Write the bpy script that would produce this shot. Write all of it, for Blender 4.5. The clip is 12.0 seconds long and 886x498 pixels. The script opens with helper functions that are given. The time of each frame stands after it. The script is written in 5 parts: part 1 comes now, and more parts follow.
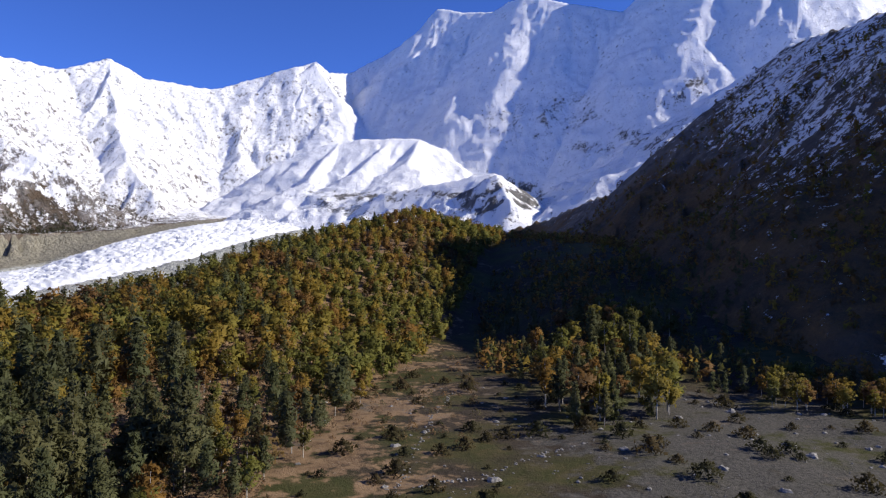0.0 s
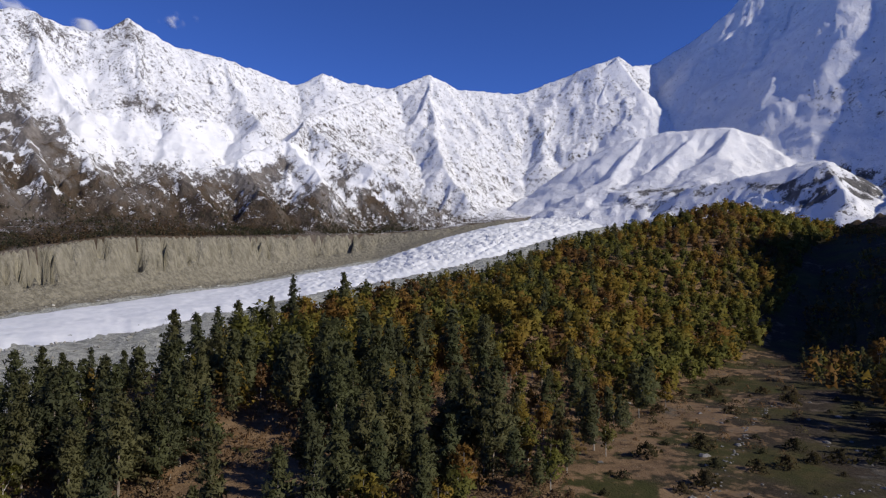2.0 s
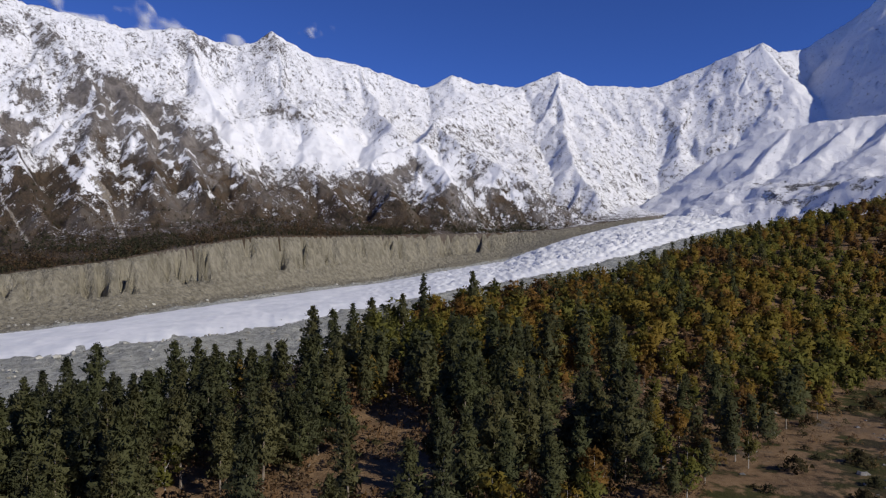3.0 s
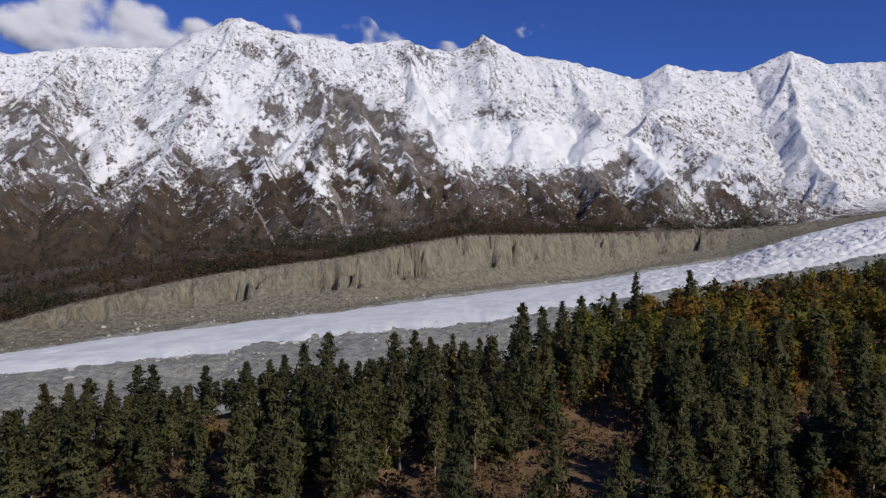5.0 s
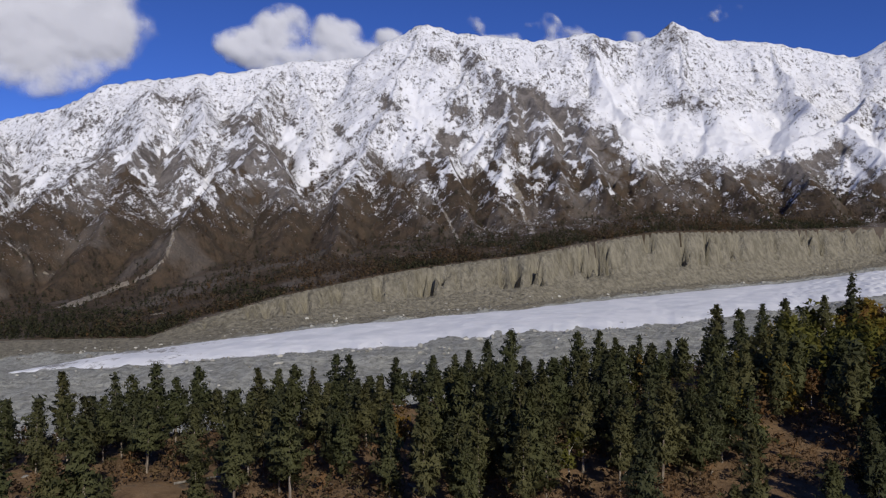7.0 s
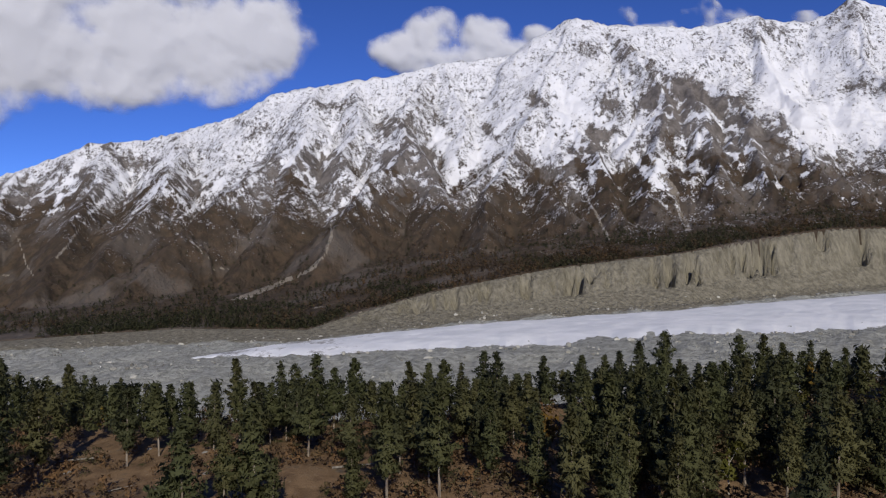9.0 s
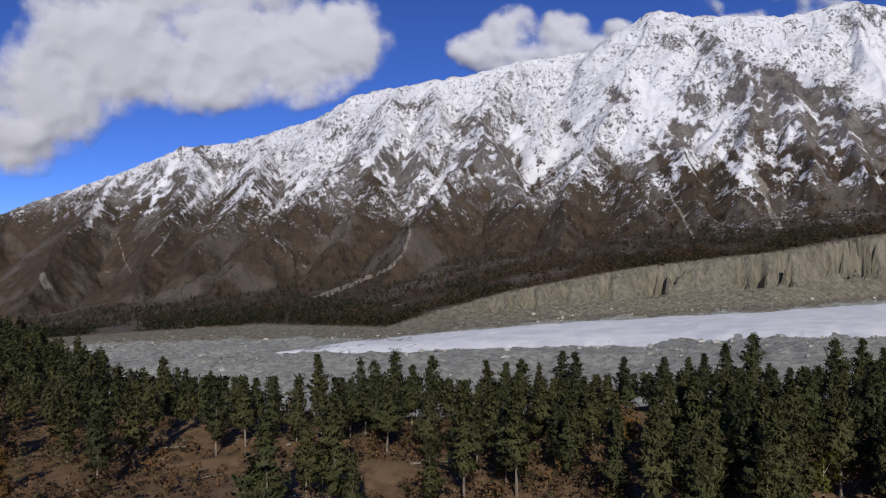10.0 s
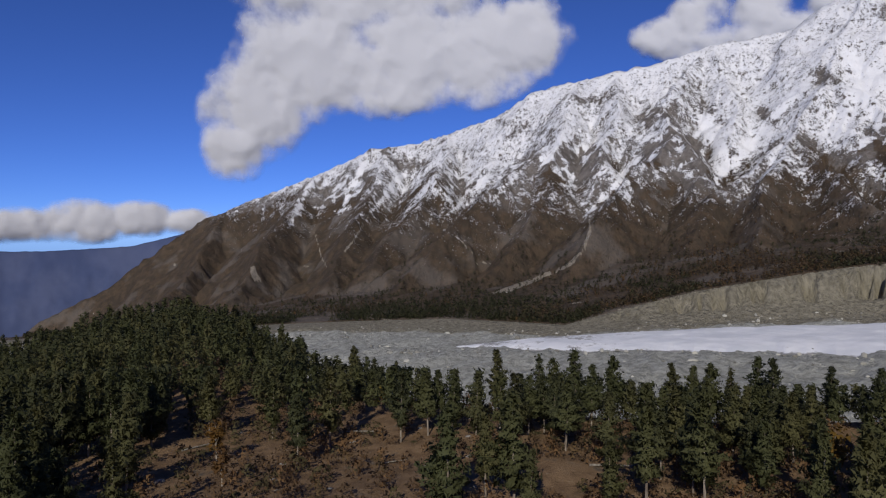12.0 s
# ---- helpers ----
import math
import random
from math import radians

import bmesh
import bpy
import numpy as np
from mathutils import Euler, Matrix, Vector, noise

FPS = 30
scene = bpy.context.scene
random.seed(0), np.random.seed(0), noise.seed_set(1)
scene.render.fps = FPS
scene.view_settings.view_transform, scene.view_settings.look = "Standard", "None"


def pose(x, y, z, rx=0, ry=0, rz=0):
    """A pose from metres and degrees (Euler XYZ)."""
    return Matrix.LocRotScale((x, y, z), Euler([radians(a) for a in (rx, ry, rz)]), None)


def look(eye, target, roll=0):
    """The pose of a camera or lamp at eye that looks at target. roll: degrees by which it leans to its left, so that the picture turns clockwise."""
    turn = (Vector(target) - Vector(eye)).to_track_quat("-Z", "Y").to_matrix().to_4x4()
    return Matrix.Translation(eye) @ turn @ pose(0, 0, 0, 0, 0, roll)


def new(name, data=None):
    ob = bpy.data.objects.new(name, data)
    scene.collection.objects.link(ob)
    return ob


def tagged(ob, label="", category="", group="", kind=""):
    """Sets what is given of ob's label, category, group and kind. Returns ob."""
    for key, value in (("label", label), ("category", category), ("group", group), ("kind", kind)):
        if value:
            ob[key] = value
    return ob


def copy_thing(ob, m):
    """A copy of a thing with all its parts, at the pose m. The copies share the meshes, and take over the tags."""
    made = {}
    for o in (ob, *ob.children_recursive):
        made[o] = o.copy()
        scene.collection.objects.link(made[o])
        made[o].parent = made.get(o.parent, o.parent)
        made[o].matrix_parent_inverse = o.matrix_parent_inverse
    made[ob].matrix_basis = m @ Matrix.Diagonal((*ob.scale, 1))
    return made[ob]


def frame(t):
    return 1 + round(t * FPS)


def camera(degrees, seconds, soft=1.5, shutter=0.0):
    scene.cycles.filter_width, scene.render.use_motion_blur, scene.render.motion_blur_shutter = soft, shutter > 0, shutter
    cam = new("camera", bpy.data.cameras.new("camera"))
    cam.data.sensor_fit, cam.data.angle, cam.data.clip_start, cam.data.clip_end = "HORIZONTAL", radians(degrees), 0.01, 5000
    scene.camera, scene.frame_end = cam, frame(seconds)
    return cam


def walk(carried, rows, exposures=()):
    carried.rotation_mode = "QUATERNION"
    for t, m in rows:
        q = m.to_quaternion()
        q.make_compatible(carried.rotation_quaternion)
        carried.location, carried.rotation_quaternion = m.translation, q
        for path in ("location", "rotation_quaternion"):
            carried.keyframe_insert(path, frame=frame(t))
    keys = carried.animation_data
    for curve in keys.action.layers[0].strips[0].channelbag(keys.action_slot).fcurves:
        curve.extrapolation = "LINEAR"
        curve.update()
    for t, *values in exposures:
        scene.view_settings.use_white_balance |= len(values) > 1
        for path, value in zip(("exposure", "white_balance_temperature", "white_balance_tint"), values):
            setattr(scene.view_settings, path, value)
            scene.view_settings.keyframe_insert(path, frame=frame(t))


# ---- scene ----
cam = camera(64.8, 12.0, soft=1.2)
CAM_Z = 48.0
# seconds, turn to the left and tilt in degrees; the camera hovers and only turns
PATH = [
    (0.0, 0.00, 0.29), (0.5, 7.24, 0.23), (1.0, 14.39, 0.18), (1.5, 20.44, 0.12), (2.0, 24.43, 0.09),
    (2.5, 29.72, 0.06), (3.0, 34.94, 0.02), (4.8, 50.38, -0.14), (5.0, 51.99, -0.17), (5.5, 55.82, -0.22),
    (6.0, 59.51, -0.26), (6.5, 63.26, -0.30), (7.0, 66.90, -0.34), (9.0, 78.98, -0.53), (9.5, 82.06, -0.58),
    (10.0, 85.33, -0.64), (10.5, 88.67, -0.71), (11.0, 92.49, -0.78), (11.5, 96.23, -0.84), (12.0, 99.94, -0.90)]
walk(cam, [(t, pose(0, 0, CAM_Z, 90 + p, 0, yaw)) for t, yaw, p in PATH],
     exposures=[(0.0, 0.85), (1.0, 0.5), (2.5, 0.06), (6.5, -0.12), (9.5, -0.1), (12.0, -0.25)])

# ---- daylight: low afternoon sun from the right of the first view ----
SUN_AZ, SUN_EL = -91.5, 30.0          # degrees to the left of +y, degrees above the horizon
world = bpy.data.worlds.new("sky")
scene.world = world
world.use_nodes = True
wn, wl = world.node_tree.nodes, world.node_tree.links
sky = wn.new("ShaderNodeTexSky")
sky.sky_type, sky.sun_disc = "NISHITA", False
sky.sun_elevation, sky.sun_rotation = radians(SUN_EL), radians(-SUN_AZ)
sky.altitude, sky.air_density, sky.dust_density, sky.ozone_density = 3300, 0.75, 0.0, 6.0
deep = wn.new("ShaderNodeMix")
deep.data_type, deep.blend_type = "RGBA", "MULTIPLY"
deep.inputs["Factor"].default_value = 1.0
deep.inputs["B"].default_value = (0.53, 0.665, 1.10, 1)
wl.new(sky.outputs["Color"], deep.inputs["A"])
wl.new(deep.outputs["Result"], wn["Background"].inputs["Color"])
wn["Background"].inputs["Strength"].default_value = 0.108
sun = new("sun", bpy.data.lights.new("sun", "SUN"))
sun.data.energy, sun.data.angle, sun.data.color = 3.7, radians(0.5), (1.0, 0.93, 0.82)
a, e = radians(SUN_AZ), radians(SUN_EL)
SUN_DIR = Vector((-math.sin(a) * math.cos(e), math.cos(a) * math.cos(e), math.sin(e)))
sun.matrix_world = look(SUN_DIR * 300, (0, 0, 0))


# ---- numeric noise for the land forms ----
_perm = np.random.RandomState(7).permutation(512)


def perlin(x, y, seed=0):
    """Gradient noise, about -0.7 to 0.7."""
    xi, yi = np.floor(x).astype(np.int64), np.floor(y).astype(np.int64)
    xf, yf = x - xi, y - yi
    u, v = xf * xf * xf * (xf * (xf * 6 - 15) + 10), yf * yf * yf * (yf * (yf * 6 - 15) + 10)

    def corner(i, j):
        h = _perm[(_perm[(xi + i + seed * 31) & 511] + yi + j) & 511] * (2 * np.pi / 512)
        return np.cos(h) * (xf - i) + np.sin(h) * (yf - j)

    top = corner(0, 0) * (1 - u) + corner(1, 0) * u
    low = corner(0, 1) * (1 - u) + corner(1, 1) * u
    return top * (1 - v) + low * v


def fbm(x, y, size, octaves=4, seed=0, gain=0.5):
    total, amp, f = 0.0, 1.0, 1.0 / size
    for k in range(octaves):
        total, amp, f = total + amp * perlin(x * f + 17.3 * k, y * f - 9.1 * k, seed + k), amp * gain, f * 2.03
    return total


def ridged(x, y, size, octaves=5, seed=0, gain=0.55):
    """Sharp crests, 0 to about 1."""
    total, amp, f, weight = 0.0, 0.5, 1.0 / size, 1.0
    for k in range(octaves):
        n = (1 - np.abs(2.0 * perlin(x * f + 5.7 * k, y * f + 3.3 * k, seed + k))) ** 2 * weight
        total, weight = total + amp * n, np.clip(n * 1.6, 0, 1)
        amp, f = amp * gain, f * 2.1
    return total


def smooth(a, b, x):
    t = np.clip((x - a) / (b - a), 0, 1)
    return t * t * (3 - 2 * t)


def polar(az, r):
    a = np.radians(az)
    return -np.sin(a) * r, np.cos(a) * r


def above(az, el, r):
    """A place at a turn, an elevation and a distance as seen from the hovering point."""
    x, y = polar(az, r)
    return float(x), float(y), CAM_Z + r * math.tan(radians(el))


def ridge(slope, rocky, line, reach=1500.0):
    """A ridge line (turn, elevation, distance) as places, with the steepness and rockiness of its flanks."""
    return slope, rocky, [above(*p) for p in line], reach


def side_ribs(parents, seed, step=170.0, reach=330.0, dip=0.74, forward=0.55, first=60.0):
    """Lesser ribs that branch from ridges on both sides and run down their flanks."""
    rng = np.random.RandomState(seed)
    out = []
    for slope, rocky, pts, _ in parents:
        side = 1
        for (x0, y0, z0), (x1, y1, z1) in zip(pts, pts[1:]):
            length = math.hypot(x1 - x0, y1 - y0)
            if length < 30:
                continue
            ux, uy = (x1 - x0) / length, (y1 - y0) / length
            down = 1 if z1 < z0 else -1
            at = rng.uniform(0.2, 1.0) * min(step, length)
            while at < length:
                side = -side
                go = forward * rng.uniform(0.6, 1.4) * down
                dx, dy = ux * go - uy * side, uy * go + ux * side
                n = math.hypot(dx, dy)
                dx, dy = dx / n, dy / n
                run = reach * rng.uniform(0.6, 1.25)
                bend = rng.normal(0, 0.12) * run
                px, py, pz = x0 + ux * at, y0 + uy * at, z0 + (z1 - z0) * at / length - 4
                mid = (px + dx * run * 0.5 - dy * bend, py + dy * run * 0.5 + dx * bend, pz - 0.5 * run * dip * 1.04)
                out.append((slope, rocky * rng.uniform(0.7, 1.3), [(px, py, pz), mid, (px + dx * run, py + dy * run, pz - run * dip)], 420.0))
                at += step * rng.uniform(0.6, 1.4)
    return out


def tents(x, y, az, ridges, flute=0.0, flute_size=60.0):
    """The upper hull of flanks that fall off from ridge lines, fluted down the fall line."""
    best = np.full(x.shape, -1e4)
    fall, along, rock = np.zeros(x.shape), np.zeros(x.shape), np.zeros(x.shape)
    for k, (slope, rocky, pts, reach) in enumerate(ridges):
        run = 977.0 * k
        for (x0, y0, z0), (x1, y1, z1) in zip(pts, pts[1:]):
            near = max(min(math.hypot(x0, y0), math.hypot(x1, y1)), 60.0)
            a0, a1 = math.degrees(math.atan2(-x0, y0)), math.degrees(math.atan2(-x1, y1))
            pad = math.degrees(math.atan2(reach, near)) + 2
            c0, c1 = np.searchsorted(az, (min(a0, a1) - pad, max(a0, a1) + pad))
            if c1 <= c0:
                continue
            q = (slice(None), slice(int(c0), int(c1)))
            dx, dy = x1 - x0, y1 - y0
            length = math.hypot(dx, dy) + 1e-6
            s = np.clip(((x[q] - x0) * dx + (y[q] - y0) * dy) / length ** 2, 0, 1)
            d = np.hypot(x[q] - x0 - s * dx, y[q] - y0 - s * dy)
            z = z0 + s * (z1 - z0) - slope * d
            take = z > best[q]
            best[q], fall[q], rock[q] = np.where(take, z, best[q]), np.where(take, d, fall[q]), np.where(take, rocky, rock[q])
            along[q] = np.where(take, run + s * length - d * max(min((z0 - z1) / length / slope, 1.6), -1.6), along[q])
            run += length
    sway = 0.35 * flute_size * (perlin(x / 210, y / 210, 50) + 0.5 * perlin(x / 80, y / 80, 52))
    rib = np.abs(perlin((along + sway) / flute_size, fall / (flute_size * 7), 1)) + 0.5 * np.abs(perlin((along + sway) / flute_size * 2.3, fall / (flute_size * 4), 41))
    thread = fbm(x, y, 42, 3, 43, 0.6)
    best = best - flute * (0.45 - rib) * smooth(0, 140, fall)
    return best, fall, rib, rock, thread


# ---- the valley: the turn-by-turn section of glacier trough and moraine (elevations seen from the hover) ----
K = np.array([8, 12, 20, 25, 30, 40, 50, 60, 70, 80, 90, 100, 110, 120, 132.0])
R_NEAR = np.array([2700, 2500, 1900, 1680, 1500, 1250, 1050, 980, 950, 950, 980, 1050, 1150, 1250, 1400.0])
E_NEAR = np.array([1.6, 1.6, -0.8, -2, -3, -5, -6.8, -7.4, -8.6, -9, -9.4, -9.4, -9.0, -8.6, -8.4])
R_FAR = np.array([3300, 3200, 2700, 2480, 2300, 1950, 1650, 1420, 1350, 1250, 1180, 1180, 1250, 1350, 1500.0])
E_FAR = np.array([3.0, 3.0, 2.0, 0.7, -1.2, -2.8, -4, -5.3, -6.2, -7.1, -8.1, -8.5, -8.3, -8.0, -7.8])
R_FOOT = np.array([3360, 3260, 2760, 2540, 2450, 2100, 1780, 1520, 1450, 1360, 1290, 1400, 1450, 1500, 1600.0])
E_FOOT = np.array([3.1, 3.1, 2.15, 0.95, -0.4, -2.4, -3.4, -4.8, -5.6, -6.6, -7.7, -7.4, -7.2, -7.2, -7.4])
R_TOP = np.array([3420, 3330, 2840, 2660, 2580, 2230, 1920, 1650, 1570, 1460, 1370, 1500, 1560, 1600, 1700.0])
E_TOP = np.array([3.3, 3.2, 2.4, 1.7, 1.3, 1.1, 1.0, -0.8, -2.1, -4.1, -7.0, -6.6, -6.8, -7.0, -7.1])
# the wooded brink on the near side of the trough: turn, distance, height relative to the hover
BRINK_A = np.array([-60, -30, -12, -4, 2.3, 8.5, 15, 21.4, 30, 41, 50, 60, 80, 100, 110, 114, 120, 125, 132, 150.0])
BRINK_R = np.array([400, 420, 560, 640, 620, 560, 480, 410, 340, 270, 215, 190, 185, 190, 260, 320, 390, 410, 420, 420.0])
BRINK_Z = np.array([-44, -30, 8, 14, 31, 12, -4, -21, -27, -36, -40, -39, -46, -47, -54, -51, -47, -52, -67, -75.0])
FOOT_A = np.array([-60, -12, -4, 2, 8.5, 13, 20, 30, 50, 100, 150.0])
FOOT_R = np.array([270, 205, 320, 285, 230, 165, 140, 130, 115, 110, 110.0])


def ground_rel(x, y, rubbly=1.0):
    """Height of the ground relative to the hover, and masks."""
    az = np.degrees(np.arctan2(-x, y))
    r = np.hypot(x, y)
    rb, zb, rf = np.interp(az, BRINK_A, BRINK_R), np.interp(az, BRINK_A, BRINK_Z), np.interp(az, FOOT_A, FOOT_R)
    near = -45.5 + 0 * az
    near = near + (zb - near) * smooth(0, 1, (r - rf) / np.maximum(rb - rf, 1))
    near = near + 2.2 * fbm(x, y, 60, 4, 3) * smooth(20, 120, r)
    # outside the brink towards the trough
    rn, zn = np.interp(az, K, R_NEAR), np.interp(az, K, R_NEAR * np.tan(np.radians(E_NEAR)))
    rfa, zfa = np.interp(az, K, R_FAR), np.interp(az, K, R_FAR * np.tan(np.radians(E_FAR)))
    rw, zw = np.interp(az, K, R_FOOT), np.interp(az, K, R_FOOT * np.tan(np.radians(E_FOOT)))
    rt, zt = np.interp(az, K, R_TOP), np.interp(az, K, R_TOP * np.tan(np.radians(E_TOP)))
    # gullies bitten into the crest of the moraine wall
    skew = az + 0.0016 * (r - 1500) + 0.9 * perlin(az * 0.45, r / 400, 31)
    bite = np.abs(perlin(skew * 0.8, r / 160, 4)) + 0.7 * np.abs(perlin(skew * 2.1, r / 160, 9)) + 0.2 * np.abs(perlin(skew * 4.6, r / 90, 13))
    low = np.minimum(zn, -112) - 8
    floor = low + (zn + 4 - low) * np.clip((r - 600) / (rn - 600), 0, 1)
    floor = floor + 9 * smooth(420, 120, rn - r) * smooth(0, 60, rn - r) * (0.6 + fbm(x, y, 170, 3, 28))
    drop = zb - 0.62 * (r - rb)
    trough = np.maximum(drop, floor)
    trough = np.where(r > rn, zn + (zfa - zn) * np.clip((r - rn) / (rfa - rn), 0, 1), trough)
    trough = np.where(r > rfa, zfa + (zw - zfa) * np.clip((r - rfa) / (rw - rfa), 0, 1), trough)
    u = np.clip((r - rw) / (rt - rw), 0, 1)
    face = np.interp(u, [0, 0.5, 0.8, 1], [0, 0.34, 0.84, 1])
    deepen = smooth(0.45, 0.72, u) * smooth(1.0, 0.86, u) * np.clip((zt - zw) / 60, 0, 1)
    wall = zw + (zt - zw) * np.clip(face - (0.6 + 5.5 * np.clip(perlin(az * 0.33, r / 500, 37) + 0.15, 0, 1)) * np.maximum(0.42 - bite, 0) * deepen, 0, 1)
    trough = np.where(r > rw, wall, trough)
    trough = np.where(r > rt, zt - 0.13 * (r - rt), trough)
    debris = smooth(0, 60, r - rb - 120) * smooth(0, 40, rw - r)
    trough = trough + rubbly * debris * (7.0 * fbm(x, y, 60, 4, 11) + 4.0 * ridged(x, y, 26, 3, 5))
    z = np.where(r <= rb, near, trough)
    # no trough to the right of the hill and behind the hover
    plain = np.where(r <= rb, near, np.where(az > 30, zb - 0.125 * (r - rb), np.where(az > -60, zb + 0.02 * (r - rb), zb - 0.01 * (r - rb))))
    mix = smooth(2, 9, az) * (1 - smooth(136, 150, az))
    return z * mix + plain * (1 - mix)


def ground_z(x, y):
    return CAM_Z + ground_rel(np.asarray(x, float), np.asarray(y, float))


# ---- sheets of land ----
def sheet(name, az, r, z, material, masks, wrap=False):
    """A polar sheet: rows of distance, columns of turn. z and masks are arrays of rows x columns."""
    rows, cols = z.shape
    x, y = polar(az[None, :], r if r.ndim == 2 else r[:, None])
    x, y = np.broadcast_to(x, z.shape), np.broadcast_to(y, z.shape)
    co = np.stack([x, y, z], -1).reshape(-1, 3).astype(np.float32)
    i = np.arange(rows * cols).reshape(rows, cols)
    if wrap:
        j = np.concatenate([i, i[:, :1]], 1)
    else:
        j = i
    quads = np.stack([j[:-1, :-1], j[1:, :-1], j[1:, 1:], j[:-1, 1:]], -1).reshape(-1, 4)
    mesh = bpy.data.meshes.new(name)
    mesh.vertices.add(len(co))
    mesh.vertices.foreach_set("co", co.ravel())
    corners, starts = quads.ravel(), np.arange(0, quads.size, 4)
    if wrap:                                              # close the middle
        corners, starts = np.concatenate([corners, i[0]]), np.append(starts, quads.size)
    mesh.loops.add(len(corners))
    mesh.loops.foreach_set("vertex_index", corners.astype(np.int32))
    mesh.polygons.add(len(starts))
    mesh.polygons.foreach_set("loop_start", starts.astype(np.int32))
    mesh.polygons.foreach_set("use_smooth", np.ones(len(starts), dtype=bool))
    mesh.update(calc_edges=True)
    if mesh.polygons[0].normal.z < 0:
        mesh.flip_normals()
    for key, value in masks.items():
        at = mesh.attributes.new(key, "FLOAT", "POINT")
        at.data.foreach_set("value", np.broadcast_to(value, z.shape).ravel().astype(np.float32))
    mesh.materials.append(material)
    return new(name, mesh)


def slope_of(x, y, z):
    """Steepness, rise over run, on a polar grid, and how far the slope faces the sun's side, -1 to 1."""
    ax, ay, az_ = (np.gradient(v, axis=0) for v in (x, y, z))
    bx, by, bz = (np.gradient(v, axis=1) for v in (x, y, z))
    nx, ny, nz = ay * bz - az_ * by, az_ * bx - ax * bz, ax * by - ay * bx
    up = np.where(nz < 0, -1.0, 1.0) / np.sqrt(nx ** 2 + ny ** 2 + nz ** 2 + 1e-9)
    return np.hypot(nx, ny) / (np.abs(nz) + 1e-9), (nx * SUN_DIR.x + ny * SUN_DIR.y) * up


# ---- materials ----
class Mat:
    """A short way to write node materials."""

    def __init__(self, name, rough=0.9, spec=0.2):
        self.m = bpy.data.materials.new(name)
        self.m.use_nodes = True
        self.t = self.m.node_tree
        self.b = self.t.nodes["Principled BSDF"]
        self.b.inputs["Roughness"].default_value = rough
        self.b.inputs["Specular IOR Level"].default_value = spec
        self.pos = self.t.nodes.new("ShaderNodeNewGeometry").outputs["Position"]

    def link(self, a, b):
        if isinstance(a, (int, float)):
            b.default_value = a
        elif isinstance(a, tuple):
            b.default_value = (*a, 1) if len(a) == 3 and b.type == "RGBA" else a
        else:
            self.t.links.new(a, b)

    def attr(self, name):
        n = self.t.nodes.new("ShaderNodeAttribute")
        n.attribute_name = name
        return n.outputs["Fac"]

    def noise(self, size, detail=4, rough=0.55, where=None, stretch=None):
        n = self.t.nodes.new("ShaderNodeTexNoise")
        n.inputs["Scale"].default_value = 1.0 / size
        n.inputs["Detail"].default_value = detail
        n.inputs["Roughness"].default_value = rough
        p = where or self.pos
        if stretch:
            k = self.t.nodes.new("ShaderNodeVectorMath")
            k.operation = "MULTIPLY"
            self.link(p, k.inputs[0])
            k.inputs[1].default_value = stretch
            p = k.outputs[0]
        self.link(p, n.inputs["Vector"])
        return n.outputs["Fac"]

    def cells(self, size, feature="F1"):
        n = self.t.nodes.new("ShaderNodeTexVoronoi")
        n.feature = feature
        n.inputs["Scale"].default_value = 1.0 / size
        self.link(self.pos, n.inputs["Vector"])
        return n.outputs["Distance"]

    def calc(self, op, a, b=0.0, clamp=False):
        n = self.t.nodes.new("ShaderNodeMath")
        n.operation, n.use_clamp = op, clamp
        self.link(a, n.inputs[0])
        self.link(b, n.inputs[1])
        return n.outputs[0]

    def ramp(self, v, lo, hi, a=0.0, b=1.0):
        n = self.t.nodes.new("ShaderNodeMapRange")
        n.interpolation_type = "SMOOTHSTEP"
        for k, x in zip(("Value", "From Min", "From Max", "To Min", "To Max"), (v, lo, hi, a, b)):
            self.link(x, n.inputs[k])
        return n.outputs[0]

    def mix(self, f, a, b):
        n = self.t.nodes.new("ShaderNodeMix")
        n.data_type = "RGBA"
        self.link(f, n.inputs["Factor"])
        self.link(a, n.inputs["A"])
        self.link(b, n.inputs["B"])
        return n.outputs["Result"]

    def rand(self):
        return self.t.nodes.new("ShaderNodeObjectInfo").outputs["Random"]

    def island(self):
        return self.t.nodes.new("ShaderNodeNewGeometry").outputs["Random Per Island"]

    def base(self, c):
        self.link(c, self.b.inputs["Base Color"])
        return self

    def rough(self, v):
        self.link(v, self.b.inputs["Roughness"])
        return self

    def bump(self, h, dist, strength=1.0):
        n = self.t.nodes.new("ShaderNodeBump")
        n.inputs["Distance"].default_value = dist
        n.inputs["Strength"].default_value = strength
        self.link(h, n.inputs["Height"])
        self.link(n.outputs[0], self.b.inputs["Normal"])
        return self


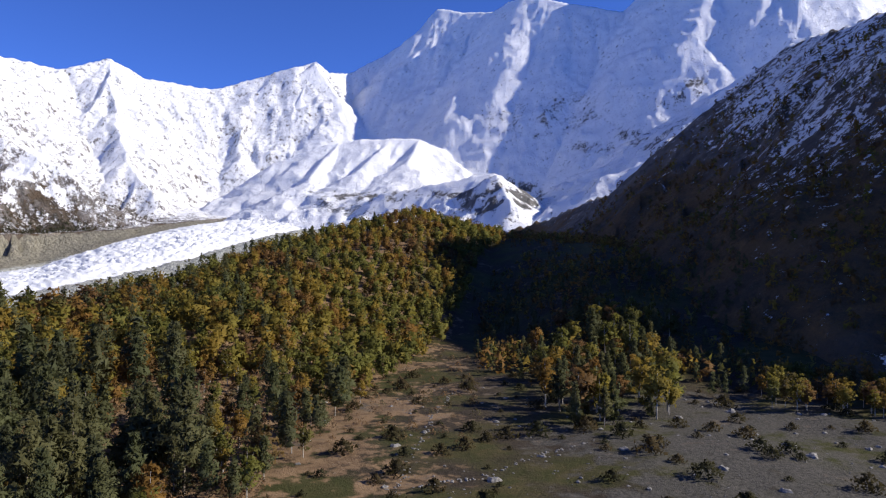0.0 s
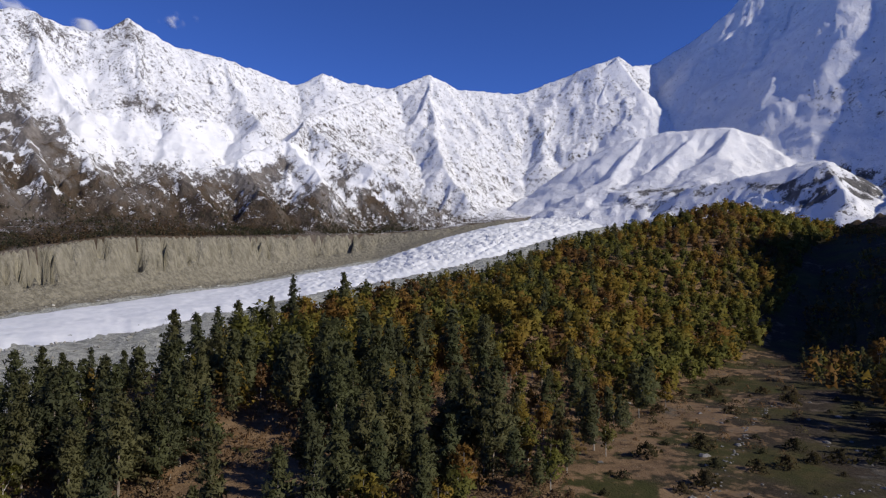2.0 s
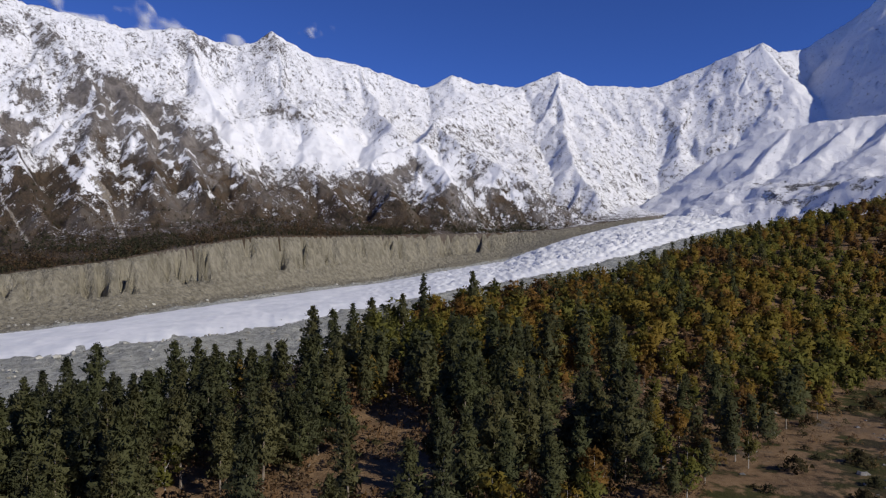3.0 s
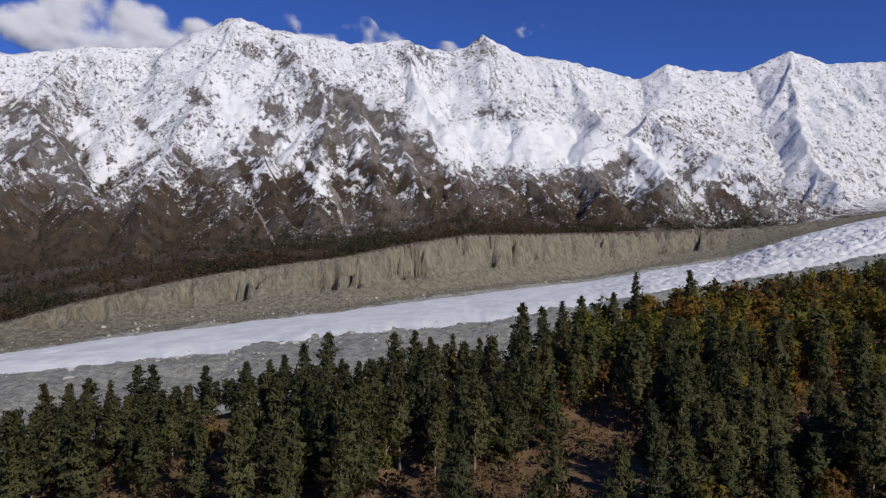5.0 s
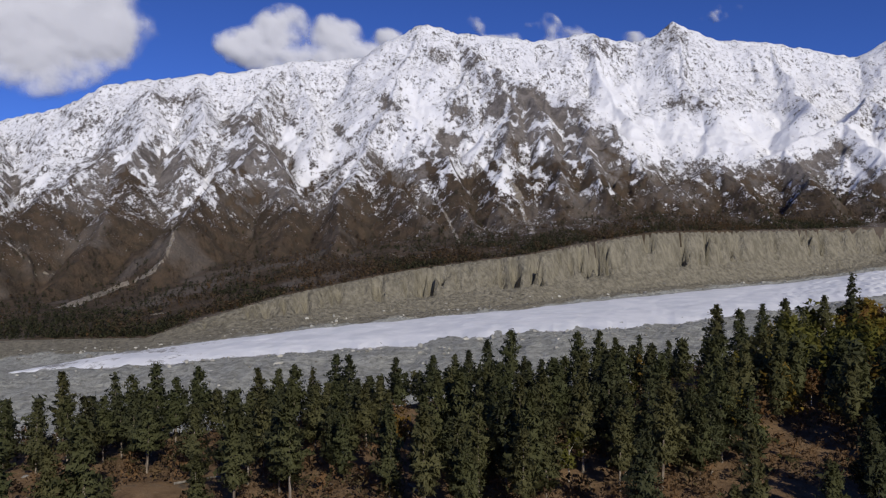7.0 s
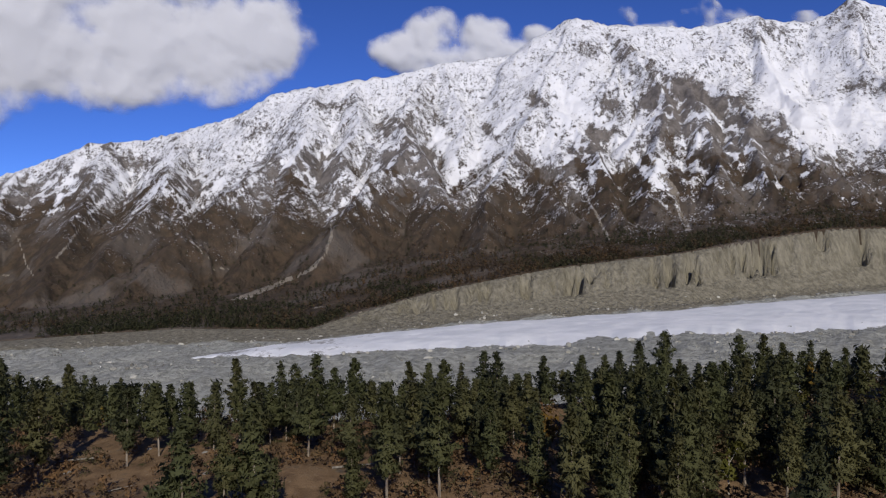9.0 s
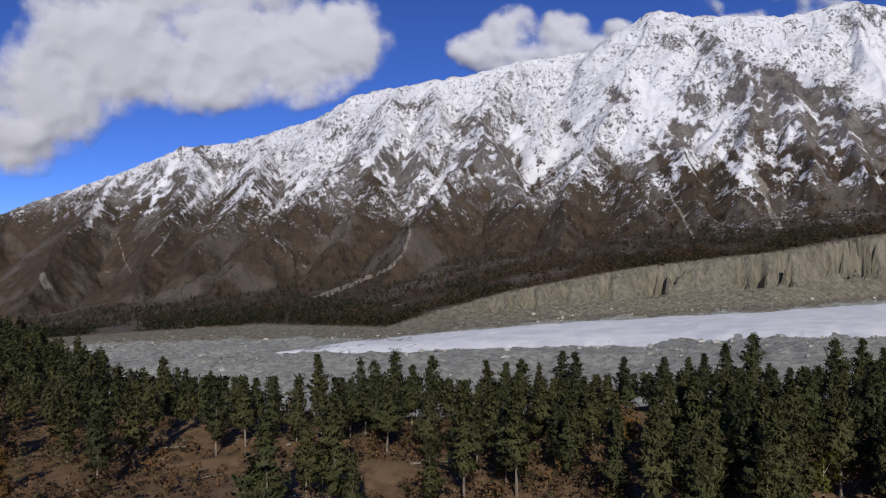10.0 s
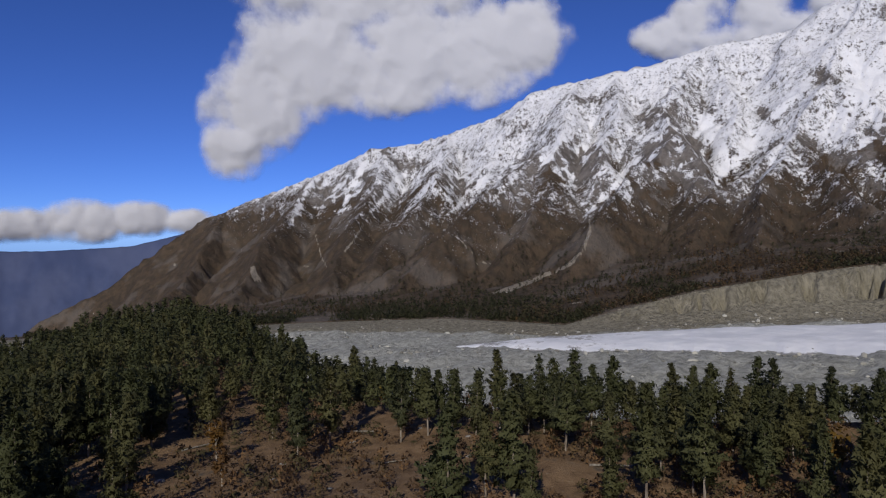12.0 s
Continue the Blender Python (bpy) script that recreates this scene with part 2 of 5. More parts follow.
def mountain_material(name, rock_a, rock_b, brush_a, brush_b, brush_c):
    """Rock, brush and snow; the snow lies where the mask and finer noise let it."""
    m = Mat(name, 0.85, 0.15)
    n_big, n_mid, n_fine = m.noise(220, 5), m.noise(38, 6, 0.65), m.noise(9, 6, 0.7)
    streak = m.noise(16, 5, 0.65, stretch=(1, 1, 0.22))
    rock = m.mix(m.ramp(n_mid, 0.35, 0.65), rock_a, rock_b)
    rock = m.mix(m.ramp(streak, 0.45, 0.7, 0, 0.5), rock, tuple(c * 1.5 for c in rock_b))
    brush = m.mix(m.ramp(n_mid, 0.4, 0.6), brush_a, brush_b)
    brush = m.mix(m.ramp(n_fine, 0.5, 0.72, 0, 0.8), brush, brush_c)
    brush = m.mix(m.ramp(n_big, 0.5, 0.62, 0, 0.35), brush, rock_b)
    wood = m.calc("ADD", m.attr("wood"), m.calc("MULTIPLY", m.calc("SUBTRACT", n_mid, 0.5), 1.6))
    bare = m.mix(m.ramp(wood, 0.35, 0.6), rock, brush)
    scree = m.mix(m.ramp(n_fine, 0.3, 0.7), (0.22, 0.19, 0.15), (0.34, 0.30, 0.24))
    bare = m.mix(m.ramp(m.calc("ADD", m.attr("scree"), m.calc("MULTIPLY", m.calc("SUBTRACT", n_fine, 0.5), 0.8)), 0.4, 0.6), bare, scree)
    speck = m.noise(4.5, 5, 0.75)
    lie = m.calc("ADD", m.calc("ADD", m.calc("ADD", m.calc("MULTIPLY", m.attr("snow"), 0.9), 0.06), m.calc("MULTIPLY", m.calc("SUBTRACT", speck, 0.5), 3.0)), m.calc("ADD", m.calc("MULTIPLY", m.calc("SUBTRACT", n_mid, 0.5), 0.4),
                                              m.calc("MULTIPLY", m.calc("SUBTRACT", m.calc("ADD", m.calc("MULTIPLY", n_fine, 0.35), m.calc("MULTIPLY", streak, 0.65)), 0.5), 2.5)))
    runnel = m.noise(11, 6, 0.7, stretch=(1, 1, 0.5))
    lie = m.calc("ADD", lie, m.calc("MULTIPLY", m.calc("SUBTRACT", runnel, 0.5), 2.4))
    crag = m.ramp(m.noise(17, 6, 0.72, stretch=(1, 1, 0.55)), 0.53, 0.64)
    lie = m.calc("SUBTRACT", lie, m.calc("MULTIPLY", crag, m.attr("crag")))
    f = m.ramp(lie, 0.4, 0.6)
    snow = m.mix(m.ramp(n_mid, 0.3, 0.7), (0.80, 0.808, 0.825), (0.86, 0.865, 0.875))
    m.base(m.mix(f, bare, snow)).rough(m.ramp(f, 0, 1, 0.92, 0.6))
    h = m.calc("ADD", m.calc("MULTIPLY", n_mid, 0.8), m.calc("MULTIPLY", m.calc("ADD", n_fine, runnel), 1.0))
    m.bump(m.calc("MULTIPLY", h, m.ramp(f, 0, 1, 1.0, 0.4)), 8.0, 1.0)
    return m.m


MAT_RANGE = mountain_material("range_rock_and_snow", (0.13, 0.115, 0.103), (0.23, 0.207, 0.187), (0.066, 0.051, 0.037), (0.102, 0.073, 0.049), (0.048, 0.045, 0.028))
MAT_MASSIF = mountain_material("massif_ice_and_rock", (0.10, 0.10, 0.10), (0.2, 0.19, 0.18), (0.06, 0.05, 0.035), (0.08, 0.06, 0.03), (0.05, 0.05, 0.03))
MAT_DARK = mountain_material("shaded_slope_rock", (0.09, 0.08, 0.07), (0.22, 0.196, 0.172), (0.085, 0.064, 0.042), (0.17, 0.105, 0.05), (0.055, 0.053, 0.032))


def ground_material():
    """Meadow, forest floor, grey rubble and the tan moraine wall, by masks."""
    m = Mat("meadow_and_moraine", 0.95, 0.1)
    n_big, n_mid, n_fine = m.noise(30, 4), m.noise(5, 5, 0.6), m.noise(0.9, 6, 0.7)
    grass = m.mix(m.ramp(n_mid, 0.35, 0.65), (0.045, 0.047, 0.016), (0.075, 0.062, 0.026))
    earth = m.mix(m.ramp(n_fine, 0.35, 0.7), (0.032, 0.025, 0.017), (0.066, 0.051, 0.036))
    near = m.mix(m.ramp(n_big, 0.42, 0.58), grass, earth)
    floor = m.mix(m.ramp(n_mid, 0.35, 0.65), (0.145, 0.093, 0.053), (0.24, 0.158, 0.088))
    floor = m.mix(m.ramp(n_fine, 0.55, 0.75, 0, 0.6), floor, (0.3, 0.26, 0.2))
    near = m.mix(m.ramp(m.calc("ADD", m.attr("litter"), m.calc("MULTIPLY", m.calc("SUBTRACT", m.calc("ADD", n_mid, n_big), 1.0), 2.2)), 0.35, 0.65), near, floor)
    stone = m.mix(m.ramp(n_fine, 0.3, 0.7), (0.046, 0.044, 0.039), (0.108, 0.102, 0.09))
    near = m.mix(m.ramp(m.calc("ADD", m.attr("stony"), m.calc("MULTIPLY", m.calc("SUBTRACT", m.calc("ADD", n_mid, n_big), 1.0), 2.4)), 0.3, 0.8, 0, 0.8), near, stone)
    far_mid, far_fine = m.noise(60, 5), m.noise(12, 6, 0.7)
    grey = m.mix(m.ramp(far_fine, 0.3, 0.7), (0.24, 0.243, 0.213), (0.5, 0.503, 0.45))
    tan = m.mix(m.ramp(m.noise(10, 6, 0.65, stretch=(1, 1, 0.14)), 0.3, 0.7), (0.178, 0.163, 0.122), (0.325, 0.30, 0.23))
    rub = m.mix(m.ramp(m.calc("ADD", m.attr("tan"), m.calc("MULTIPLY", m.calc("SUBTRACT", far_mid, 0.5), 0.9)), 0.3, 0.7), grey, tan)
    m.base(m.mix(m.ramp(m.attr("rubble"), 0.3, 0.7), near, rub))
    rills = m.noise(9, 5, 0.6, stretch=(1, 1, 0.12))
    coarse = m.calc("ADD", m.calc("MULTIPLY", far_fine, m.calc("MULTIPLY", m.attr("rubble"), 11.0)), m.calc("MULTIPLY", rills, m.calc("MULTIPLY", m.attr("tan"), 16.0)))
    m.bump(m.calc("ADD", m.calc("MULTIPLY", n_fine, 0.5), coarse), 0.8, 1.0)
    return m.m


MAT_GROUND = ground_material()


def ice_material():
    m = Mat("glacier_ice", 0.6, 0.3)
    n_mid, n_fine = m.noise(50, 5), m.noise(9, 6, 0.7)
    ice = m.mix(m.ramp(n_mid, 0.35, 0.65), (0.72, 0.74, 0.76), (0.84, 0.85, 0.86))
    dirt = m.mix(m.ramp(n_fine, 0.3, 0.7), (0.2, 0.2, 0.19), (0.34, 0.33, 0.31))
    f = m.calc("ADD", m.attr("dirt"), m.calc("MULTIPLY", m.calc("SUBTRACT", m.calc("ADD", n_fine, n_mid), 1.0), 1.25))
    m.base(m.mix(m.ramp(f, 0.4, 0.65), ice, dirt))
    m.bump(n_fine, 1.0, 0.5)
    return m.m


MAT_ICE = ice_material()

# ---- the ground: one sheet to the horizon ----
az = np.concatenate([np.arange(-42, 142, 0.25), np.arange(142, 318, 2.0)])
r = np.concatenate([[0.05, 15, 40, 65], np.geomspace(85, 420, 95), np.geomspace(428, 1000, 36), np.arange(1010, 1260, 20),
                    np.arange(1260, 1720, 9), np.arange(1735, 2300, 13), np.geomspace(2320, 2900, 22), [3000, 3300, 3800, 4400, 4900]])
gaz = np.where(az > 180, az - 360, az)
gx, gy = polar(gaz[None, :], r[:, None])
gz = ground_z(gx, gy)
gr, ga = np.hypot(gx, gy), np.broadcast_to(gaz[None, :], gx.shape)
brink, top, foot = (np.interp(gaz, A, R)[None, :] for A, R in ((BRINK_A, BRINK_R), (K, R_TOP), (K, R_FOOT)))
valley = smooth(2, 9, ga) * (1 - smooth(136, 150, ga))
rubble = smooth(60, 110, gr - brink) * valley
tan = smooth(-140, -20, gr - foot) * valley
meadow = smooth(-56, -14, gx) * (1 - smooth(205, 265, gr)) * smooth(-140, -60, gy)
# Litter is left out to the right, so darker earth deepens the gully's shade
litter = smooth(30, -60, gx)
stony = meadow * smooth(-6, 62, gx) * 0.85
ground = tagged(sheet("ground", az, r, gz, MAT_GROUND, dict(rubble=rubble, tan=tan, litter=litter, stony=stony), wrap=True),
                "brown autumn meadow and forest floor falling to grey moraine rubble", "ground", kind="structure")

# ---- the glacier ----
az = np.arange(6, 112, 0.15)
u = np.linspace(-0.06, 1.06, 75)[:, None]
rn, rf = np.interp(az, K, R_NEAR)[None, :], np.interp(az, K, R_FAR)[None, :]
tip = smooth(101, 90, az)[None, :]
wob = 0.10 * fbm(az / 3.0, az * 0, 1.0, 4, 2)[None, :] * smooth(12, 30, az)[None, :]
lo = 0.02 + 0.13 * np.abs(fbm(az / 3.2, az * 0 + 4, 1.0, 3, 22))[None, :] * smooth(20, 35, az)[None, :]
hi = 1.0 + wob * 0.4
lo, hi = 0.55 + (lo - 0.55) * tip, 0.55 + (hi - 0.55) * tip + 0.001
rr = rn + (rf - rn) * (lo + u * (hi - lo))
ix, iy = polar(az[None, :], rr)
swell = np.clip(1 - (2 * u - 1) ** 4, -1, 1)
rough = smooth(46, 22, az)[None, :]
iz = CAM_Z + ground_rel(ix, iy, 0.15) - 1 + swell * tip * (10 + rough * 8)
iz = iz + np.clip(swell, 0, 1) * ((1.2 + 15 * rough) * (ridged(ix, iy, 27, 4, 8) - 0.4) + 1.6 * fbm(ix, iy, 75, 4, 6))
dirt = np.clip(1.0 - np.clip(swell * 2.2, 0, 1) + 0.42 * smooth(72, 96, az)[None, :] * (1 + fbm(ix, iy, 90, 3, 27)) + 0 * iz, 0, 1)
tagged(sheet("glacier", az, rr, iz, MAT_ICE, dict(dirt=dirt)), "white crevassed glacier tongue edged with grey debris", "glacier", kind="structure")

# ---- mountains ----
LAND = {}


def land_z(name, a, r):
    """Height of a mountain sheet at a turn and a distance."""
    az, rr, z = LAND[name]
    k = int(np.clip(np.searchsorted(az, a), 0, len(az) - 1))
    return float(np.interp(r, rr[:, k], z[:, k]))


def mountain(name, az, r, ridges, material, label, flute, flute_size, warp, rough, snow_line, snow_band, steep, wood_top, bald,
             base=None, snow_most=1.0, outcrops=(), chutes=(), craggy=1.0, streaks=0.5, melt=0.0, lines=()):
    """A massif of ridge lines with fluted, broken faces. snow_line and wood_top: heights by turn, relative to the hover.
    outcrops: bare rock (or, below zero, snowfields) by turn, elevation, half width, half height, lean and strength.
    lines: snow couloirs (or, below zero, bare ribs) by turn and elevation at the top and at the foot, half width and strength."""
    x, y = polar(az[None, :], r if r.ndim == 2 else r[:, None])
    wx = x + warp * fbm(x, y, 260, 3, 21)
    wy = y + warp * fbm(x, y, 260, 3, 33)
    z, fall, rib, rock, thread = tents(wx, wy, az, ridges, flute, flute_size)
    deep = smooth(0, 260, fall)
    broken = fbm(x, y, 120, 5, 61, 0.62)
    jag = 0.4 + 0.75 * np.clip(rock, 0, 1)
    z = z + jag * rough * ((ridged(x, y, 300, 6, 14) - 0.45) * (0.2 + 0.8 * deep) + 0.3 * (ridged(x, y, 95, 3, 3) - 0.4))
    if base is not None:
        b, hold = base(x, y, az[None, :], np.hypot(x, y))
        z = b + np.maximum(z - b, 0) * hold
    zr = z - CAM_Z
    st, sunny = slope_of(x, y, z)
    aa = np.broadcast_to(az[None, :], z.shape)
    over = zr - np.interp(aa, *snow_line)
    snow = np.clip(0.5 + over / snow_band + 0.4 * fbm(x, y, 240, 3, 51), -0.8, snow_most)
    verge = np.exp(-(over / 190) ** 2)
    snow = snow - streaks * verge * (1.3 * thread + 0.5 * (rib - 0.33)) - np.clip(st - steep, 0, 1.0) * 0.5
    snow = snow - melt * np.clip(sunny, -0.6, 0.6) * smooth(700, 150, over)
    snow = snow - bald * rock * (0.3 + 1.1 * thread + 1.4 * broken) * smooth(-250, 80, over)
    wood = 0.5 + (np.interp(aa, *wood_top) - zr) / 220 + 0.9 * fbm(x, y, 230, 4, 66)
    scree = smooth(0.10, 0.02, rib) * smooth(60, 200, fall) * (0.35 + fbm(x, y, 300, 3, 71)) * 1.3
    el = np.degrees(np.arctan2(zr, np.hypot(x, y)))
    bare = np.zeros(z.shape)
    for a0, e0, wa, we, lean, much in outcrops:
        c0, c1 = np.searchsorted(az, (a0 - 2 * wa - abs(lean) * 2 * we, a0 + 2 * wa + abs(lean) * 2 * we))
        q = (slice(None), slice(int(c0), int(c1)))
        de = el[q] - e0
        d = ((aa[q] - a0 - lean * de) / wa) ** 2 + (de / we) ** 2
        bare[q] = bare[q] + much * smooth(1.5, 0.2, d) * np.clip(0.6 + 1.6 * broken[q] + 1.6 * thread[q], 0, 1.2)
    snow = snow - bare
    for a0, e0, a1, e1, w in chutes:
        t = (el - e0) / (e1 - e0)
        line = smooth(1.0, 0.45, np.abs(aa - a0 - (a1 - a0) * t - 0.25 * perlin(el * 0.9, el * 0 + a0)) / (w * (0.5 + 0.5 * t))) * ((t > 0) & (t < 1))
        scree, snow = np.maximum(scree, 0.75 * line), snow + 0.35 * line
    for a0, e0, a1, e1, w, much in lines:
        t = (el - e0) / (e1 - e0)
        off = np.abs(aa - a0 - (a1 - a0) * t - 0.35 * perlin(el * 0.8, el * 0 + a0) - 0.5 * w * thread) / w
        ends = smooth(-0.08, 0.12, t) * smooth(1.1, 0.85, t)
        snow = snow + much * ends * smooth(1.1, 0.3, off) * np.clip(0.9 + 1.0 * broken, 0.2, 1.3)
    LAND[name] = (az, np.broadcast_to(r if r.ndim == 2 else r[:, None], z.shape), z)
    crag = craggy * np.clip((0.25 + 0.75 * smooth(0.75, 1.35, st)) * (0.5 + 0.7 * rock + 0.5 * np.clip(bare, 0, 1)), 0, 1.5)
    return tagged(sheet(name, az, r, z, material, dict(snow=snow, wood=np.clip(wood, -0.5, 1.2), scree=scree, crag=crag)), label, "mountain", kind="structure")


def far_base(x, y, a, r):
    rt, zt = np.interp(a, K, R_TOP), np.interp(a, K, R_TOP * np.tan(np.radians(E_TOP)))
    lift = np.interp(a, [10, 30, 60, 85, 100, 110, 118, 125, 135], [0.15, 0.17, 0.17, 0.12, 0.05, 0.0, -0.07, -0.118, -0.122])
    return CAM_Z + zt + 1.0 + lift * (r - rt - 4) + 6 * fbm(x, y, 90, 4, 12) * smooth(0, 120, r - rt) - 40 * smooth(0, -6, r - rt), smooth(0, 260, r - rt)


# the main crest, from the col beside the great face round to the end of the range
CREST_A = [(10.5, 15.0, 4400), (15.8, 13.4, 4350), (18, 12.6, 4300), (23.4, 13.0, 4250), (25.7, 14.2, 4200), (28.5, 13.0, 4150),
           (31.8, 13.4, 4100), (34.1, 14.1, 4050), (36.4, 13.0, 4000), (41.8, 14.7, 3900), (45.7, 15.3, 3850), (48.7, 16.9, 3800)]
CREST_B = [(48.7, 16.9, 3800), (51.6, 15.5, 3750), (55.2, 16.5, 3700), (59.7, 16.2, 3650), (64.4, 16.8, 3600), (68.1, 17.5, 3550)]
CREST_C = [(68.1, 17.5, 3550), (70.8, 16.7, 3550), (73.5, 15.1, 3550), (79.2, 14.4, 3500), (82.2, 13.6, 3500), (89.2, 12.5, 3500),
           (92.4, 11.8, 3550), (95.6, 10.0, 3600), (99.2, 8.6, 3700), (102, 7.7, 3800)]
CREST_D = [(102, 7.7, 3800), (105.7, 7.4, 3800), (110.2, 5.1, 3900), (115.9, 2.7, 4000), (118.5, 1.6, 4100), (124.1, -2.5, 4200), (129.7, -5.9, 4250)]
# spurs that run down to the moraine
SPUR_DOME = [(68.1, 17.5, 3550), (70.7, 14.0, 3200), (71.1, 11.5, 2950), (73.3, 8.0, 2620), (76.8, 4.6, 2380), (80.1, 2.5, 2200)]
DOME_RIB_A = [(73.3, 8.0, 2620), (72.5, 6.1, 2450), (69.8, 3.6, 2230), (66.8, 0.6, 1960)]
DOME_RIB_B = [(73.3, 8.0, 2620), (75.1, 4.2, 2260), (75.5, 1.0, 1980), (76.5, -1.5, 1800)]
DOME_RIB_C = [(71.1, 11.5, 2950), (68.4, 9.8, 2760), (67.1, 8.0, 2600), (65.7, 4.8, 2330), (64.8, 1.0, 2040)]
SPUR_ROCK = [(66.5, 17.0, 3580), (63.4, 14.7, 3230), (60.6, 13.2, 3030), (56.0, 11.2, 2850), (52.8, 8.4, 2650), (49.6, 4.6, 2430)]
ROCK_RIB_A = [(63.4, 14.7, 3230), (61.4, 10.8, 2800), (62.4, 4.9, 2330), (62.0, 1.0, 2020)]
ROCK_RIB_B = [(60.6, 13.2, 3030), (57.5, 8.1, 2580), (56.8, 3.0, 2200)]
ROCK_RIB_C = [(56.0, 11.2, 2850), (54.0, 6.5, 2480), (53.0, 3.0, 2240)]
SPUR_FIR = [(28.5, 13.0, 4150), (31.5, 11.9, 3700), (35.7, 10.4, 3250), (37.2, 8.7, 3000), (40.9, 7.0, 2800), (45.2, 6.0, 2650), (49.6, 4.4, 2480)]
FIR_RIB_A = [(35.7, 10.4, 3250), (33.6, 8.8, 3050), (30.3, 6.9, 2920), (26.7, 5.0, 2830), (21.2, 2.5, 2780)]
FIR_RIB_B = [(37.2, 8.7, 3000), (34.4, 5.8, 2720), (31.5, 2.6, 2560)]
FIR_RIB_C = [(40.9, 7.0, 2800), (38.8, 4.6, 2560), (36.6, 2.4, 2400)]
FIR_RIB_D = [(45.2, 6.0, 2650), (43.6, 3.8, 2430), (42.2, 2.0, 2290)]
SPUR_PYRAMID = [(79.2, 14.4, 3500), (82.9, 10.2, 3000), (81.5, 8.0, 2700), (84.6, 5.4, 2450), (86.7, 3.2, 2250), (88.7, -0.6, 1960)]
PYRAMID_RIB = [(81.5, 8.0, 2700), (79.7, 5.0, 2430), (80.2, 2.0, 2180), (80.0, -1.0, 1950)]
SPUR_E = [(89.2, 12.5, 3500), (90.7, 7.6, 2850), (94.0, 5.4, 2680), (97.1, 3.2, 2500), (101.0, 0.0, 2280), (103.5, -3.8, 2030)]
SPUR_F = [(90.7, 7.6, 2850), (91.5, 3.5, 2480), (94.0, -0.5, 2180), (96.4, -4.0, 1930)]
SPUR_G = [(99.2, 8.6, 3700), (100.5, 4.8, 3000), (103.0, 1.6, 2700), (105.5, -2.0, 2350)]
SPUR_H = [(104.4, 7.5, 3800), (105.9, 3.3, 3150), (108.0, -1.1, 2600), (109.5, -4.0, 2280)]
SPUR_I = [(110.2, 5.1, 3900), (112.4, 1.9, 3350), (114.5, -1.0, 2850), (116.6, -4.6, 2420)]
SPUR_J = [(117.6, 2.0, 4060), (119.3, -1.7, 3500), (122, -5.2, 2800)]
SPUR_K = [(86.0, 13.0, 3500), (85.9, 9.5, 2980), (86.9, 6.5, 2700)]
SNOW_RIB_A = [(48.7, 16.9, 3800), (47.5, 12.5, 3350), (45.0, 9.8, 3100)]
SNOW_RIB_B = [(25.7, 14.2, 4200), (25.2, 10.5, 3750), (24.2, 7.0, 3350), (22.5, 4.5, 3100)]
SNOW_RIB_C = [(55.2, 16.5, 3700), (54.2, 13.0, 3300), (52.3, 10.0, 3050)]
SNOW_RIB_D = [(41.8, 14.7, 3900), (40.6, 11.5, 3500), (39.3, 10.0, 3250)]
SNOW_RIB_E = [(78.5, 14.4, 3500), (77.2, 11.0, 3080), (77.4, 7.6, 2760)]
MAIN = [ridge(0.95, 0.1, CREST_A), ridge(0.95, 0.3, CREST_B), ridge(0.92, 0.25, CREST_C), ridge(0.92, 0.35, CREST_D)]
SPURS = [ridge(0.92, 0.2, SPUR_DOME), ridge(0.92, 1.0, SPUR_ROCK), ridge(0.92, 0.3, SPUR_FIR), ridge(0.92, 0.8, SPUR_PYRAMID), ridge(0.85, 0.55, SPUR_E),
         ridge(0.85, 0.55, SPUR_F), ridge(0.85, 0.55, SPUR_G), ridge(0.85, 0.55, SPUR_H), ridge(0.85, 0.75, SPUR_I), ridge(0.85, 0.7, SPUR_J)]
MINOR = [ridge(0.92, k, line) for k, line in (
    (0.5, DOME_RIB_A), (0.4, DOME_RIB_B), (0.7, DOME_RIB_C), (0.8, ROCK_RIB_A), (0.9, ROCK_RIB_B), (1.0, ROCK_RIB_C), (0.5, FIR_RIB_A), (0.6, FIR_RIB_B),
    (0.7, FIR_RIB_C), (0.7, FIR_RIB_D), (0.8, PYRAMID_RIB), (0.6, SPUR_K), (0.25, SNOW_RIB_A), (0.0, SNOW_RIB_B), (0.35, SNOW_RIB_C), (0.1, SNOW_RIB_D), (0.3, SNOW_RIB_E))]
RANGE = MAIN + SPURS + MINOR + side_ribs(SPURS + MINOR, 3, 420, 330, 0.85, 1.5) + side_ribs(MAIN, 4, 420, 560, 0.88, 0.4)
